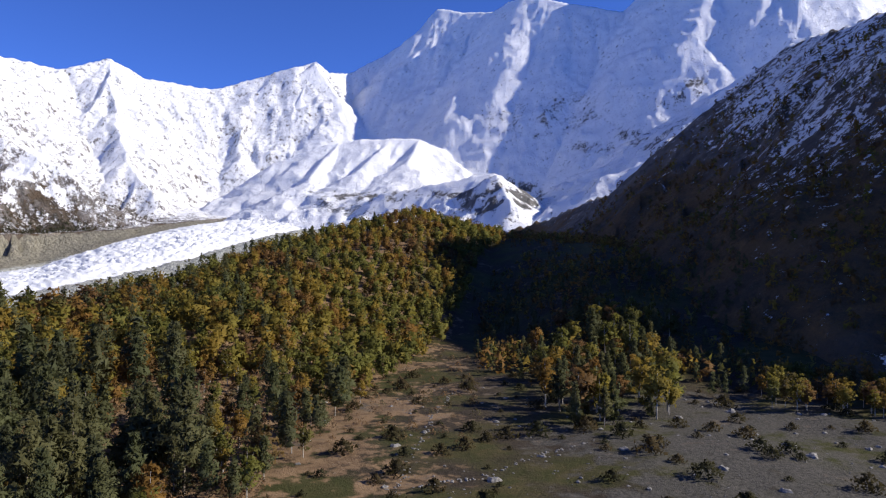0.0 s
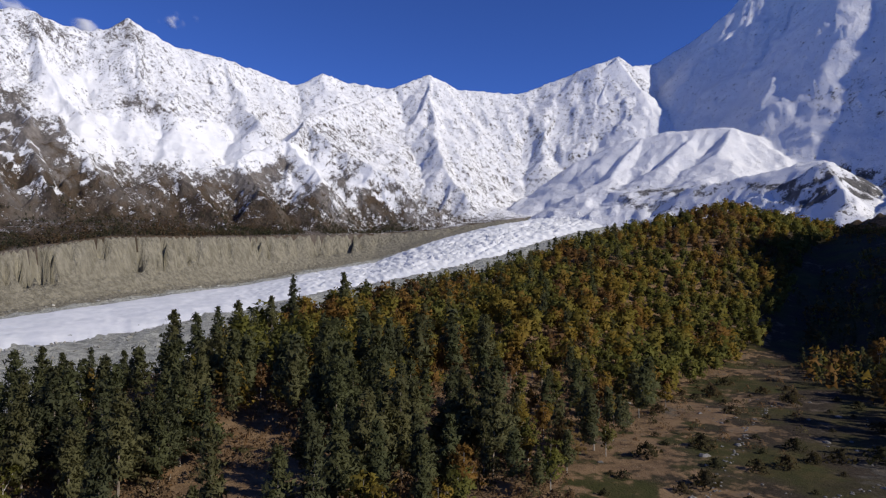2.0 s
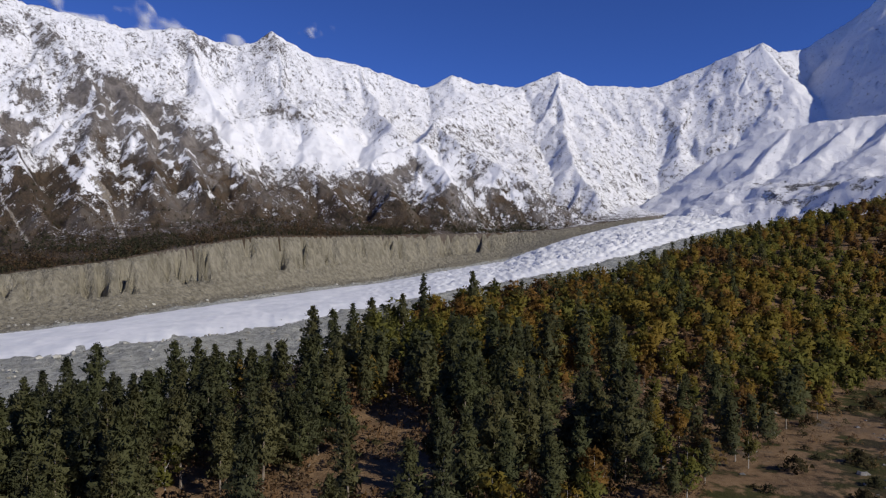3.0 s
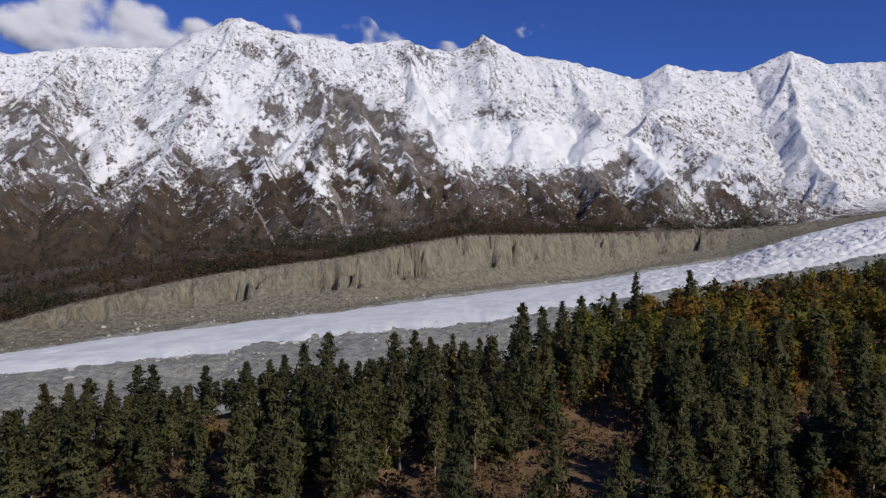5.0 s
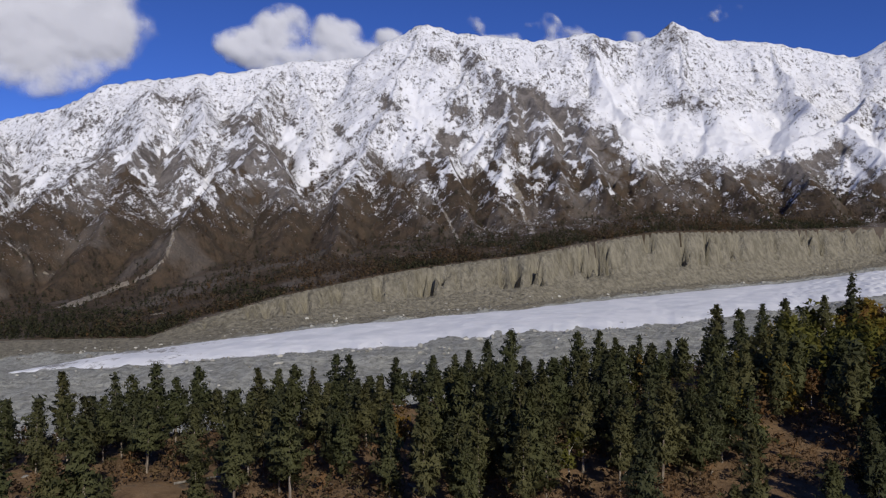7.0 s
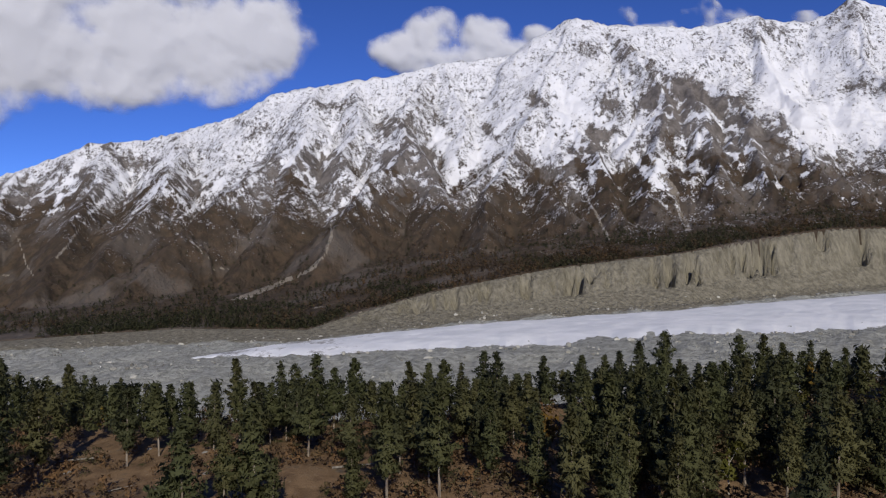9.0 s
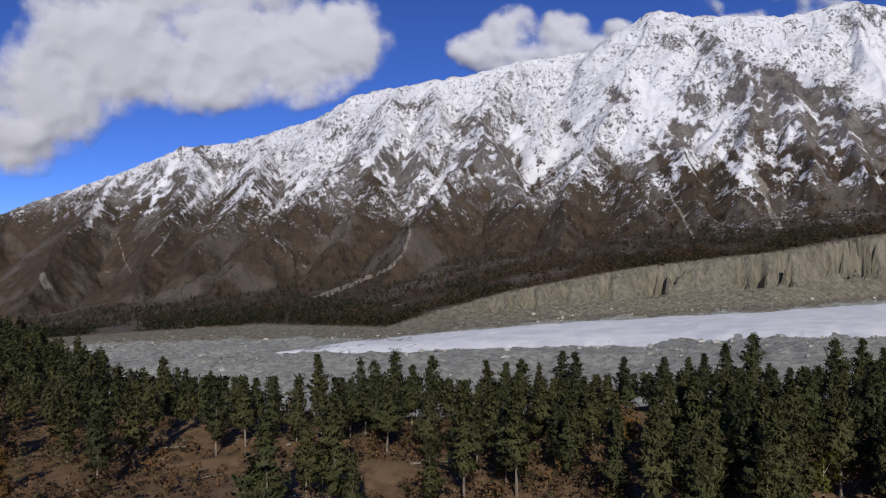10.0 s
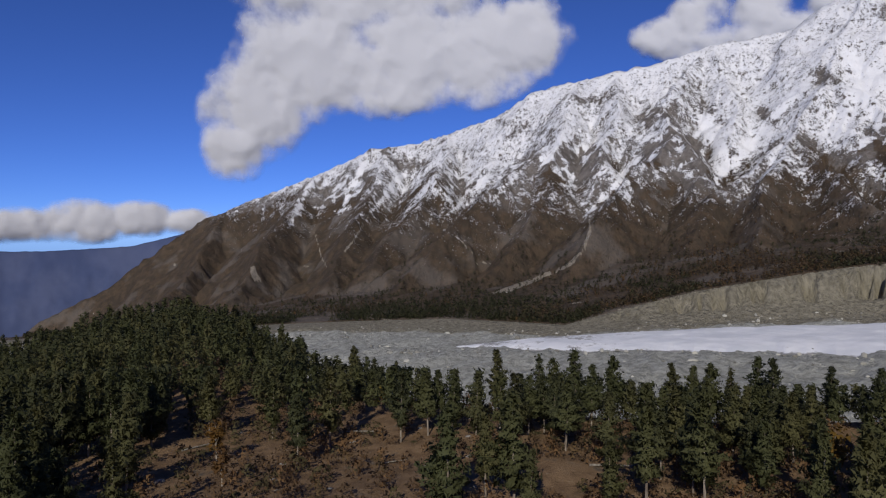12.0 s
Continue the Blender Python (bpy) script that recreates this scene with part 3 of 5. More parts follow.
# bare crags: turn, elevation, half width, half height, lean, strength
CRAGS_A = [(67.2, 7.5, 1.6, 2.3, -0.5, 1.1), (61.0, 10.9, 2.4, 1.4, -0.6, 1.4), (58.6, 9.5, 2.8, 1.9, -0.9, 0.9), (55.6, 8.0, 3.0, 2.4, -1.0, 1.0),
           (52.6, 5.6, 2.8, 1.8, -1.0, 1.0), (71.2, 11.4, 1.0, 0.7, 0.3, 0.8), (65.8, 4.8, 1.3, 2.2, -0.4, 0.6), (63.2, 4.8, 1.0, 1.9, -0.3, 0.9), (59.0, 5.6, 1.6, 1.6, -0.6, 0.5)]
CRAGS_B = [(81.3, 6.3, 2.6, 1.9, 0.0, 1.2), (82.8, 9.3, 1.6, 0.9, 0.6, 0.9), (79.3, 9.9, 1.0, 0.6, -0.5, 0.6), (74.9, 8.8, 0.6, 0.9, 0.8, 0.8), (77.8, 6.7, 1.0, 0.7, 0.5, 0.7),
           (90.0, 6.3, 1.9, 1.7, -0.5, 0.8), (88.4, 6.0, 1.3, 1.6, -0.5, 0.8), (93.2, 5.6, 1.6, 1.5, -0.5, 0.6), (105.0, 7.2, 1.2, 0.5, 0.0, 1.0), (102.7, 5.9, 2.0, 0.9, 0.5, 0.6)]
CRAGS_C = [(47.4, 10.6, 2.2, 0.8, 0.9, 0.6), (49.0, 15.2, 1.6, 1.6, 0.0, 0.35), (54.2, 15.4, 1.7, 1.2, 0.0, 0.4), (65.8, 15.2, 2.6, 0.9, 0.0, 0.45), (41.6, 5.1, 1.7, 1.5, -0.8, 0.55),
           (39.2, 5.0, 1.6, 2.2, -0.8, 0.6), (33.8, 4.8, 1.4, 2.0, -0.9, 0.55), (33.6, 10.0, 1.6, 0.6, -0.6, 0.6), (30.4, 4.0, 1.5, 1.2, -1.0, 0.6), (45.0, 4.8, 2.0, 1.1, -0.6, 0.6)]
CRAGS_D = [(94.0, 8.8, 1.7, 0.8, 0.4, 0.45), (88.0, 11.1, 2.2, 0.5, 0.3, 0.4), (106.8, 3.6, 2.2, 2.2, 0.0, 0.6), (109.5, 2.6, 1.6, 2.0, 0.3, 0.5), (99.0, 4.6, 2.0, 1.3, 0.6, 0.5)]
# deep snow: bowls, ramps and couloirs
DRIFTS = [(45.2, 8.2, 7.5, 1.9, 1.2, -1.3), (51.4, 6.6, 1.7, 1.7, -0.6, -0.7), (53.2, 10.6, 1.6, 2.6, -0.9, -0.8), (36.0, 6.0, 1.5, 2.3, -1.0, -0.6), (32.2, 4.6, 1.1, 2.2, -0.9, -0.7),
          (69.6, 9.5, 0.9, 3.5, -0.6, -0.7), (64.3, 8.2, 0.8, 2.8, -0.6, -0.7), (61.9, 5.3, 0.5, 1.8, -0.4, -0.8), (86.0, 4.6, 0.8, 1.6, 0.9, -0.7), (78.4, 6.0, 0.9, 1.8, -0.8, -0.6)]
# avalanche chutes and stream fans: turn and elevation at the top and at the foot, half width
CHUTES = [(88, 1.6, 88.4, -0.8, 0.25), (88.4, -0.8, 90.1, -2.4, 0.4), (90.1, -2.4, 95.3, -4.5, 1.0), (62.5, 7, 60.6, 3.6, 0.6),
          (60.6, 3.6, 59.6, 0.9, 0.35), (67.6, 4.2, 65.6, 0.2, 0.22), (115.2, -2.2, 114.8, -3.4, 0.5),
          (110.6, 1.0, 109.4, -2.4, 0.1), (105.5, 2.4, 108, -1.1, 0.16), (98.9, 0.2, 97.1, -1.6, 0.14)]
COULOIRS = [(70.0, 12.8, 63.8, 7.0, 0.7, 0.8), (63.8, 7.0, 61.7, 4.0, 0.45, 1.1), (69.2, 10.7, 66.1, 3.6, 0.5, 0.8), (72.6, 11.0, 78.9, 4.0, 0.65, 0.6), (84.2, 6.4, 88.3, 1.8, 0.4, 1.0),
            (36.8, 8.5, 31.1, 3.2, 0.8, 0.8), (54.8, 14.0, 50.2, 6.0, 1.0, 0.8), (106.5, 6.0, 108.5, 1.6, 0.3, 0.9), (103, 5.5, 106, 1.9, 0.35, 0.9), (110.5, 4.6, 112.3, 0.9, 0.3, 0.9)]
GULLIES = [(100.5, 5.0, 103.2, 2.0, 0.35, 0.8), (96.5, 5.0, 99.5, 1.9, 0.35, 0.8), (93.0, 6.0, 96.0, 3.0, 0.3, 0.8), (79.4, 9.5, 78.0, 4.6, 0.6, 0.8), (90.0, 8.5, 92.6, 4.6, 0.4, 0.7)]
BARE_RIBS = [(61.5, 13.0, 49.9, 4.4, 1.1, -0.8), (38.0, 7.8, 33.3, 2.8, 0.5, -0.8), (33.3, 5.8, 30.8, 2.8, 0.5, -0.7), (41.6, 6.5, 37.2, 2.2, 0.9, -0.8), (31.5, 5.2, 28.1, 1.6, 0.6, -0.7),
             (73.2, 8.0, 69.0, 3.0, 0.6, -0.6), (71.3, 11.6, 74.9, 8.0, 0.3, -0.3), (82.9, 10.0, 81.5, 8.0, 0.5, -0.6), (88.9, 8.0, 91.5, 5.2, 0.6, -0.6), (46.0, 6.0, 43.0, 2.5, 0.8, -0.7)]
az = np.arange(8, 138, 0.11)
r = np.concatenate([np.linspace(0, 0.55, 140, endpoint=False), np.linspace(0.55, 1, 75)])[:, None]
r0 = np.interp(az, K, R_TOP)[None, :] - 6
r = r0 + (4560 - r0) * r
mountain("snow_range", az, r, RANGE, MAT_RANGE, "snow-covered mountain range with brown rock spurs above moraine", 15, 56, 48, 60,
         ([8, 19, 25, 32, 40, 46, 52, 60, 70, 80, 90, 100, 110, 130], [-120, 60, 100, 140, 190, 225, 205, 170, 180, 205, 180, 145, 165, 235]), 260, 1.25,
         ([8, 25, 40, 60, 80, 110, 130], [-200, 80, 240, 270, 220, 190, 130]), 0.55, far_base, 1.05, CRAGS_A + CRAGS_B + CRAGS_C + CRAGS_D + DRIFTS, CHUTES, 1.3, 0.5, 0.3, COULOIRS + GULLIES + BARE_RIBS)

WALL_A = [(13.8, 13.2, 4300), (10.5, 15.0, 4380), (9.6, 14.3, 4450), (7.6, 14.3, 4550), (4.8, 15.7, 4620), (2.0, 17.4, 4620), (0.4, 19.3, 4600),
          (-1.7, 19.0, 4480), (-4, 19.0, 4330), (-6.8, 20.2, 4180), (-9.9, 19.5, 4030), (-14.4, 18.5, 3900)]
# Summit past turn -17 rises out of view, raised to shade the face
WALL_B = [(-14.4, 18.5, 3900), (-17, 19.5, 4020), (-20.7, 24, 4200), (-24.5, 25, 4250), (-27.5, 21, 4150), (-32, 14.5, 4000), (-44, 12, 3600)]
ICE_RIB = [(10.5, 15.0, 4350), (8.6, 12.6, 4150), (7.8, 10.7, 3950)]
FOOT_RIDGE = [(18.9, 3.6, 3400), (13.8, 7.0, 3400), (10.3, 8.5, 3420), (6.7, 9.2, 3400), (1.8, 9.3, 3350), (-2.1, 7.3, 3300), (-8, 6.9, 3300), (-12.6, 7.3, 3200)]
FOOT_RIB_A = [(8.5, 8.9, 3410), (11.0, 5.8, 3080), (14.0, 3.4, 2900)]
FOOT_RIB_B = [(4.2, 9.3, 3380), (6.8, 6.7, 3060), (9.5, 4.2, 2830)]
FOOT_RIB_C = [(1.8, 9.3, 3350), (3.0, 7.4, 3060), (4.8, 5.6, 2860)]
OLD_MORAINE = [(9.8, 2.8, 2700), (4.8, 4.9, 2600), (-0.7, 5.9, 2500), (-4.0, 6.6, 2450)]
KNOLL = [(-0.7, 4.5, 2300), (-4.4, 6.6, 2300), (-8.1, 4.0, 2250), (-9.9, 2.6, 2200)]
KNOLL_RIB = [(-4.4, 6.6, 2300), (-5.5, 3.5, 2050)]
SHADE_RAMP = [(-12.6, 7.3, 3200), (-16.5, 9.1, 3000), (-22.7, 12.9, 2900), (-28.4, 15.4, 2800), (-36, 15, 2700)]
MASSIF = [ridge(1.12, 0.1, WALL_A), ridge(1.12, 0.1, WALL_B), ridge(0.9, 0.1, ICE_RIB), ridge(0.7, 0.1, FOOT_RIDGE), ridge(0.5, 0.1, FOOT_RIB_A), ridge(0.5, 0.1, FOOT_RIB_B),
          ridge(0.5, 0.1, FOOT_RIB_C), ridge(0.7, 0.1, OLD_MORAINE), ridge(0.75, 0.8, KNOLL), ridge(0.6, 0.8, KNOLL_RIB), ridge(0.6, 0.3, SHADE_RAMP)]
MASSIF = MASSIF + side_ribs(MASSIF[:1], 8, 260, 380, 1.06, 0.1)
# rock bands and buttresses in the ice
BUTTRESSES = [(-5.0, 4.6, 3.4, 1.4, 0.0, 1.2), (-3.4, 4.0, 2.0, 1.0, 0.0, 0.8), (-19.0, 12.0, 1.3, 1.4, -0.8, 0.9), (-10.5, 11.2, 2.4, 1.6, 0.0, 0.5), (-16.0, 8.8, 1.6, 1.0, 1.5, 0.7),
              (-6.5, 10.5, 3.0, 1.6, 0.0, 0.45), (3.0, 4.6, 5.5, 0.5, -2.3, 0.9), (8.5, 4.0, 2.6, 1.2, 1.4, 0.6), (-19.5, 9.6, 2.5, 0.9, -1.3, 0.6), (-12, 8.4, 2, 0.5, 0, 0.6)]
az = np.arange(-44, 21, 0.12)
r = np.linspace(1900, 4800, 220)


def massif_base(x, y, a, r):
    own = np.interp(r, [1900, 2600, 3300, 4200], [20, 80, 250, 520]) + 14 * fbm(x, y, 160, 5, 5)
    side = smooth(3, 8, a) * (1 - smooth(3300, 3700, r))
    return CAM_Z + own * (1 - side) + (ground_rel(x, y) - 12) * side, 1.0


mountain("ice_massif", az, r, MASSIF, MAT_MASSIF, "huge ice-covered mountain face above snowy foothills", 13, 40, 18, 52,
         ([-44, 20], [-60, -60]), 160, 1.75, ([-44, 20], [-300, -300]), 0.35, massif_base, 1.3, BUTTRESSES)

# Unseen past turn -33; heights there shape the shadow on meadow and gully
DARK_CREST = [(-84, 2, 700), (-76, 8, 690), (-72.5, 12, 680), (-68.8, 20, 680), (-63.5, 24, 680), (-57, 24, 680), (-52, 23.2, 680), (-45, 23.5, 680), (-40, 20.5, 690),
                 (-36, 17.6, 700), (-32.4, 16.6, 720), (-29.4, 15.6, 760), (-26.2, 14.7, 830), (-24.6, 13.4, 900), (-23.1, 11.5, 980), (-20.3, 9.2, 1120),
                 (-17.8, 7.2, 1280), (-14.3, 5.2, 1450), (-9.9, 3.4, 1650), (-5.4, 1.8, 1850)]
DARK = [ridge(0.85, 0.6, DARK_CREST)]
DARK = DARK + side_ribs(DARK, 12, 90, 170, 0.78, 0.5)
az = np.arange(-80, 1, 0.18)
r = np.geomspace(170, 2100, 150)
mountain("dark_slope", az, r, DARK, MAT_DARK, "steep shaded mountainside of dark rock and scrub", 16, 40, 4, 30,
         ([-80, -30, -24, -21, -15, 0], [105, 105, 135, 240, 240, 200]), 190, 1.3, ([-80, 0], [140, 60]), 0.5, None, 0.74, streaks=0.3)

# two ranges beyond the mouth of the valley, haze painted into their bluish colour
def haze_tint_material():
    m = Mat("far_rock_painted_haze", 1.0, 0.0)
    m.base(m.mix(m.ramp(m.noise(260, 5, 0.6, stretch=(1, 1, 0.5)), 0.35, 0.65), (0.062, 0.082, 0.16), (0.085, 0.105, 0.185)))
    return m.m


MAT_HAZE_TINT = haze_tint_material()
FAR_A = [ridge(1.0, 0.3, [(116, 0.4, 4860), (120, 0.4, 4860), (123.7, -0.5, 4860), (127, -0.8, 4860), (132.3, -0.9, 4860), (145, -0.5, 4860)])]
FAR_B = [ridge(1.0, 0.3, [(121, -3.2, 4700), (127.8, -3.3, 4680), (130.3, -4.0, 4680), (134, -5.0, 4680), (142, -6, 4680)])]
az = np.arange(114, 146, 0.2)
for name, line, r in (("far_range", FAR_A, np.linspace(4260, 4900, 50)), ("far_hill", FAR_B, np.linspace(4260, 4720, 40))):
    mountain(name, az, r, line, MAT_HAZE_TINT, "distant mountain range with haze painted into its bluish colour", 12, 60, 8, 24, ([110, 150], [-20, 20]), 90, 0.8, ([110, 150], [-200, -200]), 0.3)


# ---- clouds: far lobed banks of vapour ----
def cloud_material():
    m = Mat("cloud_vapour", 1.0, 0.0)
    n = m.noise(130, 7, 0.6)
    cover = m.calc("ADD", m.attr("cover"), m.calc("MULTIPLY", m.calc("SUBTRACT", n, 0.5), 0.55))
    m.base((0.55, 0.555, 0.57))
    m.link(m.ramp(cover, 0.06, 0.7), m.b.inputs["Alpha"])
    m.b.inputs["Subsurface Weight"].default_value = 0.0
    m.bump(n, 40.0, 0.06)
    return m.m


MAT_CLOUD = cloud_material()


def cloud(label, lobes, dist, seed, ragged=0.55, dense=1.0):
    """One cloud from lobes (turn, elevation, half width, half height), bulging towards the valley."""
    a0, a1 = min(l[0] - l[2] for l in lobes) - 2.5, max(l[0] + l[2] for l in lobes) + 2.5
    e0, e1 = min(l[1] - l[3] for l in lobes) - 2, max(l[1] + l[3] for l in lobes) + 2
    ca, ce = np.meshgrid(np.arange(a0, a1, 0.22), np.arange(e0, e1, 0.22))
    body = np.full(ca.shape, -1.0)
    for la, le, wa, we in lobes:
        d = ((ca - la) / wa) ** 2 + ((ce - le) / we) ** 2
        body = np.maximum(body, 1 - d)
    cover = np.clip(body, -0.6, 1) * np.where(body > 0, dense, 1) + ragged * fbm(ca, ce, 4.0, 5, seed, 0.55) * smooth(-0.3, 0.2, body)
    puff = np.sqrt(np.clip(cover, 0, 1)) + 0.3 * (0.5 - np.abs(fbm(ca, ce, 5.0, 2, seed + 5)))
    rad = dist - 100 * puff
    x, y = polar(ca, rad)
    z = CAM_Z + rad * np.tan(np.radians(ce))
    rows, cols = ca.shape
    i = np.arange(rows * cols).reshape(rows, cols)
    quads = np.stack([i[:-1, :-1], i[:-1, 1:], i[1:, 1:], i[1:, :-1]], -1).reshape(-1, 4)
    quads = quads[cover.ravel()[quads].max(1) > -0.25]
    mesh = bpy.data.meshes.new("cloud")
    mesh.from_pydata(np.stack([x, y, z], -1).reshape(-1, 3).tolist(), [], quads.tolist())
    mesh.polygons.foreach_set("use_smooth", np.ones(len(mesh.polygons), dtype=bool))
    at = mesh.attributes.new("cover", "FLOAT", "POINT")
    at.data.foreach_set("value", cover.ravel().astype(np.float32))
    mesh.materials.append(MAT_CLOUD)
    ob = tagged(new("cloud", mesh), label, "cloud", "clouds over the range", kind="structure")
    ob.visible_shadow = False
    return ob


cloud("large white cumulus cloud with grey base above the range", [(114.8, 10.5, 4.8, 5.2), (111, 14, 6.5, 5.5), (107, 13.5, 5, 4.5), (103, 14.7, 7, 5.4), (97, 14.6, 6, 4.5), (92.8, 15.8, 4, 3.6), (116.5, 7, 3, 3), (106, 20, 12, 5)], 4700, 3, 0.42)
cloud("white cloud clinging to the snowy crest", [(83, 15.2, 2.6, 1.8), (79.5, 16.4, 3, 2.3), (76, 16.2, 3, 2), (73.5, 15.2, 2.5, 1.5), (71.5, 16.4, 1.6, 0.9), (78, 14.6, 6.5, 1.9)], 4400, 11, 0.6, 0.8)
cloud("thin white cloud behind the snowy crest", [(64.2, 17.6, 1.0, 1.1), (58.8, 17.0, 1.6, 1.3), (55.6, 16.6, 2, 1.0), (52, 15.8, 1.4, 0.7), (60, 15.6, 8, 1.2)], 4500, 17, 0.9, 0.35)
cloud("small wisp of cloud above the peaks", [(45.2, 17.2, 1.6, 0.8), (46.8, 17.0, 1.2, 0.6)], 4500, 23, 1.5, 0.3)
cloud("low bank of white cloud over far mountains", [(132, 0.9, 5, 1.5), (127, 1.2, 4, 1.8), (123.5, 1.4, 3, 1.6), (120, 1.2, 2.4, 1.2), (138, 0.6, 5, 1.4)], 4880, 29)

# ---- trees ----
def leaf_material(name, colours, source, rough=0.75):
    """Foliage in a few hues picked tree by tree, with lighter and darker leaves."""
    m = Mat(name, rough, 0.15)
    pick = m.rand() if source == "object" else m.attr("hue")
    c = colours[0]
    for k, nxt in enumerate(colours[1:]):
        edge = (k + 1) / len(colours)
        c = m.mix(m.ramp(pick, edge - 0.08, edge + 0.08), c, nxt)
    c = m.mix(m.ramp(m.island(), 0.0, 1.0, 0.0, 0.4), c, m.mix(0.5, c, (0.012, 0.014, 0.008)))
    m.base(c)
    glow = m.t.nodes.new("ShaderNodeBsdfTranslucent")
    both = m.t.nodes.new("ShaderNodeMixShader")
    both.inputs[0].default_value = 0.45
    m.link(c, glow.inputs["Color"])
    m.link(m.b.outputs[0], both.inputs[1])
    m.link(glow.outputs[0], both.inputs[2])
    m.link(both.outputs[0], m.t.nodes["Material Output"].inputs["Surface"])
    return m.m


def bark_material(name, a, b):
    m = Mat(name, 0.9, 0.1)
    m.base(m.mix(m.ramp(m.noise(0.5, 5, stretch=(1, 1, 0.25)), 0.35, 0.65), a, b))
    m.bump(m.noise(0.15, 4), 0.05)
    return m.m


NEEDLES = [(0.105, 0.115, 0.052), (0.12, 0.125, 0.055), (0.145, 0.14, 0.062), (0.098, 0.105, 0.052)]
LEAVES = [(0.155, 0.152, 0.036), (0.215, 0.18, 0.036), (0.27, 0.19, 0.036), (0.25, 0.14, 0.036), (0.17, 0.095, 0.04), (0.13, 0.125, 0.036)]
MAT_NEEDLE, MAT_NEEDLE_FAR = leaf_material("pine_needles", NEEDLES, "object"), leaf_material("far_pine_needles", NEEDLES, "mesh")
MAT_LEAF, MAT_LEAF_FAR = leaf_material("birch_leaves", LEAVES, "object"), leaf_material("far_birch_leaves", LEAVES, "mesh")
MAT_BARK, MAT_BIRCH = bark_material("pine_bark", (0.15, 0.12, 0.095), (0.30, 0.26, 0.21)), bark_material("birch_bark", (0.28, 0.25, 0.2), (0.5, 0.46, 0.4))


def limb(points, radii, sides=5):
    """A tapered tube through points: vertices and faces."""
    v, f = [], []
    for k, (p, rad) in enumerate(zip(points, radii)):
        for s in range(sides):
            w = 2 * math.pi * s / sides
            v.append((p[0] + rad * math.cos(w), p[1] + rad * math.sin(w), p[2]))
        if k:
            o = (k - 1) * sides
            f += [(o + s, o + (s + 1) % sides, o + sides + (s + 1) % sides, o + sides + s) for s in range(sides)]
    return v, f


def spray(rng, centre, size, count, flat=0.5, up=0.2, slim=0.5):
    """Small ragged leaf blades round a centre, as vertices (3 a blade)."""
    c = np.asarray(centre)[None, :] + rng.normal(0, size * 0.45, (count, 3)) * np.array([1, 1, 0.7])
    d1 = rng.normal(0, 1, (count, 3)) * np.array([1, 1, flat])
    d2 = rng.normal(0, 1, (count, 3)) * np.array([1, 1, flat])
    d1 /= np.linalg.norm(d1, axis=1)[:, None]
    d2 /= np.linalg.norm(d2, axis=1)[:, None]
    s = size * rng.uniform(0.55, 1.1, (count, 1))
    return np.stack([c + d1 * s * (1.2 - slim), c - d1 * s * 0.45 + d2 * s * slim, c - d1 * s * 0.2 - d2 * s * slim + np.array([0, 0, up]) * s], 1).reshape(-1, 3)


def conifer_shape(seed, h, whorls=22, per=7, blades=12, size=0.58):
    """Trunk and dense, uneven crown of upswept tufts of a pine h metres tall."""
    rng = np.random.RandomState(seed)
    lean = rng.normal(0, 0.022, 2)
    at = lambda f: np.array([lean[0] * h * f, lean[1] * h * f, h * f])
    trunk = limb([at(f) for f in (-0.03, 0.1, 0.3, 0.6, 0.97)], [0.016 * h, 0.013 * h, 0.011 * h, 0.007 * h, 0.002 * h], 6)
    clear = rng.uniform(0.1, 0.34)
    full = rng.uniform(0.22, 0.30)
    blunt = rng.uniform(0.8, 1.2)
    side = rng.uniform(0, 2 * math.pi)
    tri = []
    for w in range(whorls):
        f = clear + (1 - clear) * (w + rng.uniform(-0.35, 0.35)) / whorls
        g = max((f - clear) / (1 - clear), 0)
        reach = full * h * (0.5 + 0.5 * min(1, g * 4)) * max(1 - g, 0.02) ** blunt * rng.uniform(0.55, 1.2)
        for b in range(per if g < 0.8 else per - 1):
            if rng.uniform() < 0.2:
                continue
            a = rng.uniform(0, 2 * math.pi)
            length = reach * rng.uniform(0.55, 1.2) * (1 + 0.22 * math.cos(a - side))
            rise = rng.uniform(-0.3, 0.05) + 0.5 * g
            n = max(1, int(length / (size * 1.15)))
            for k in range(n):
                q = (k + 0.8) / n
                if q < 0.3 and n > 3:
                    continue
                p = at(f) + np.array([math.cos(a), math.sin(a), 0]) * length * q + np.array([0, 0, length * (rise * q + 0.32 * q * q)])
                tri.append(spray(rng, p, size * rng.uniform(0.9, 1.5), blades, 0.95, 0.35, 0.3))
    tri.append(spray(rng, at(0.985), size * 0.8, 8))
    return trunk, np.concatenate(tri)


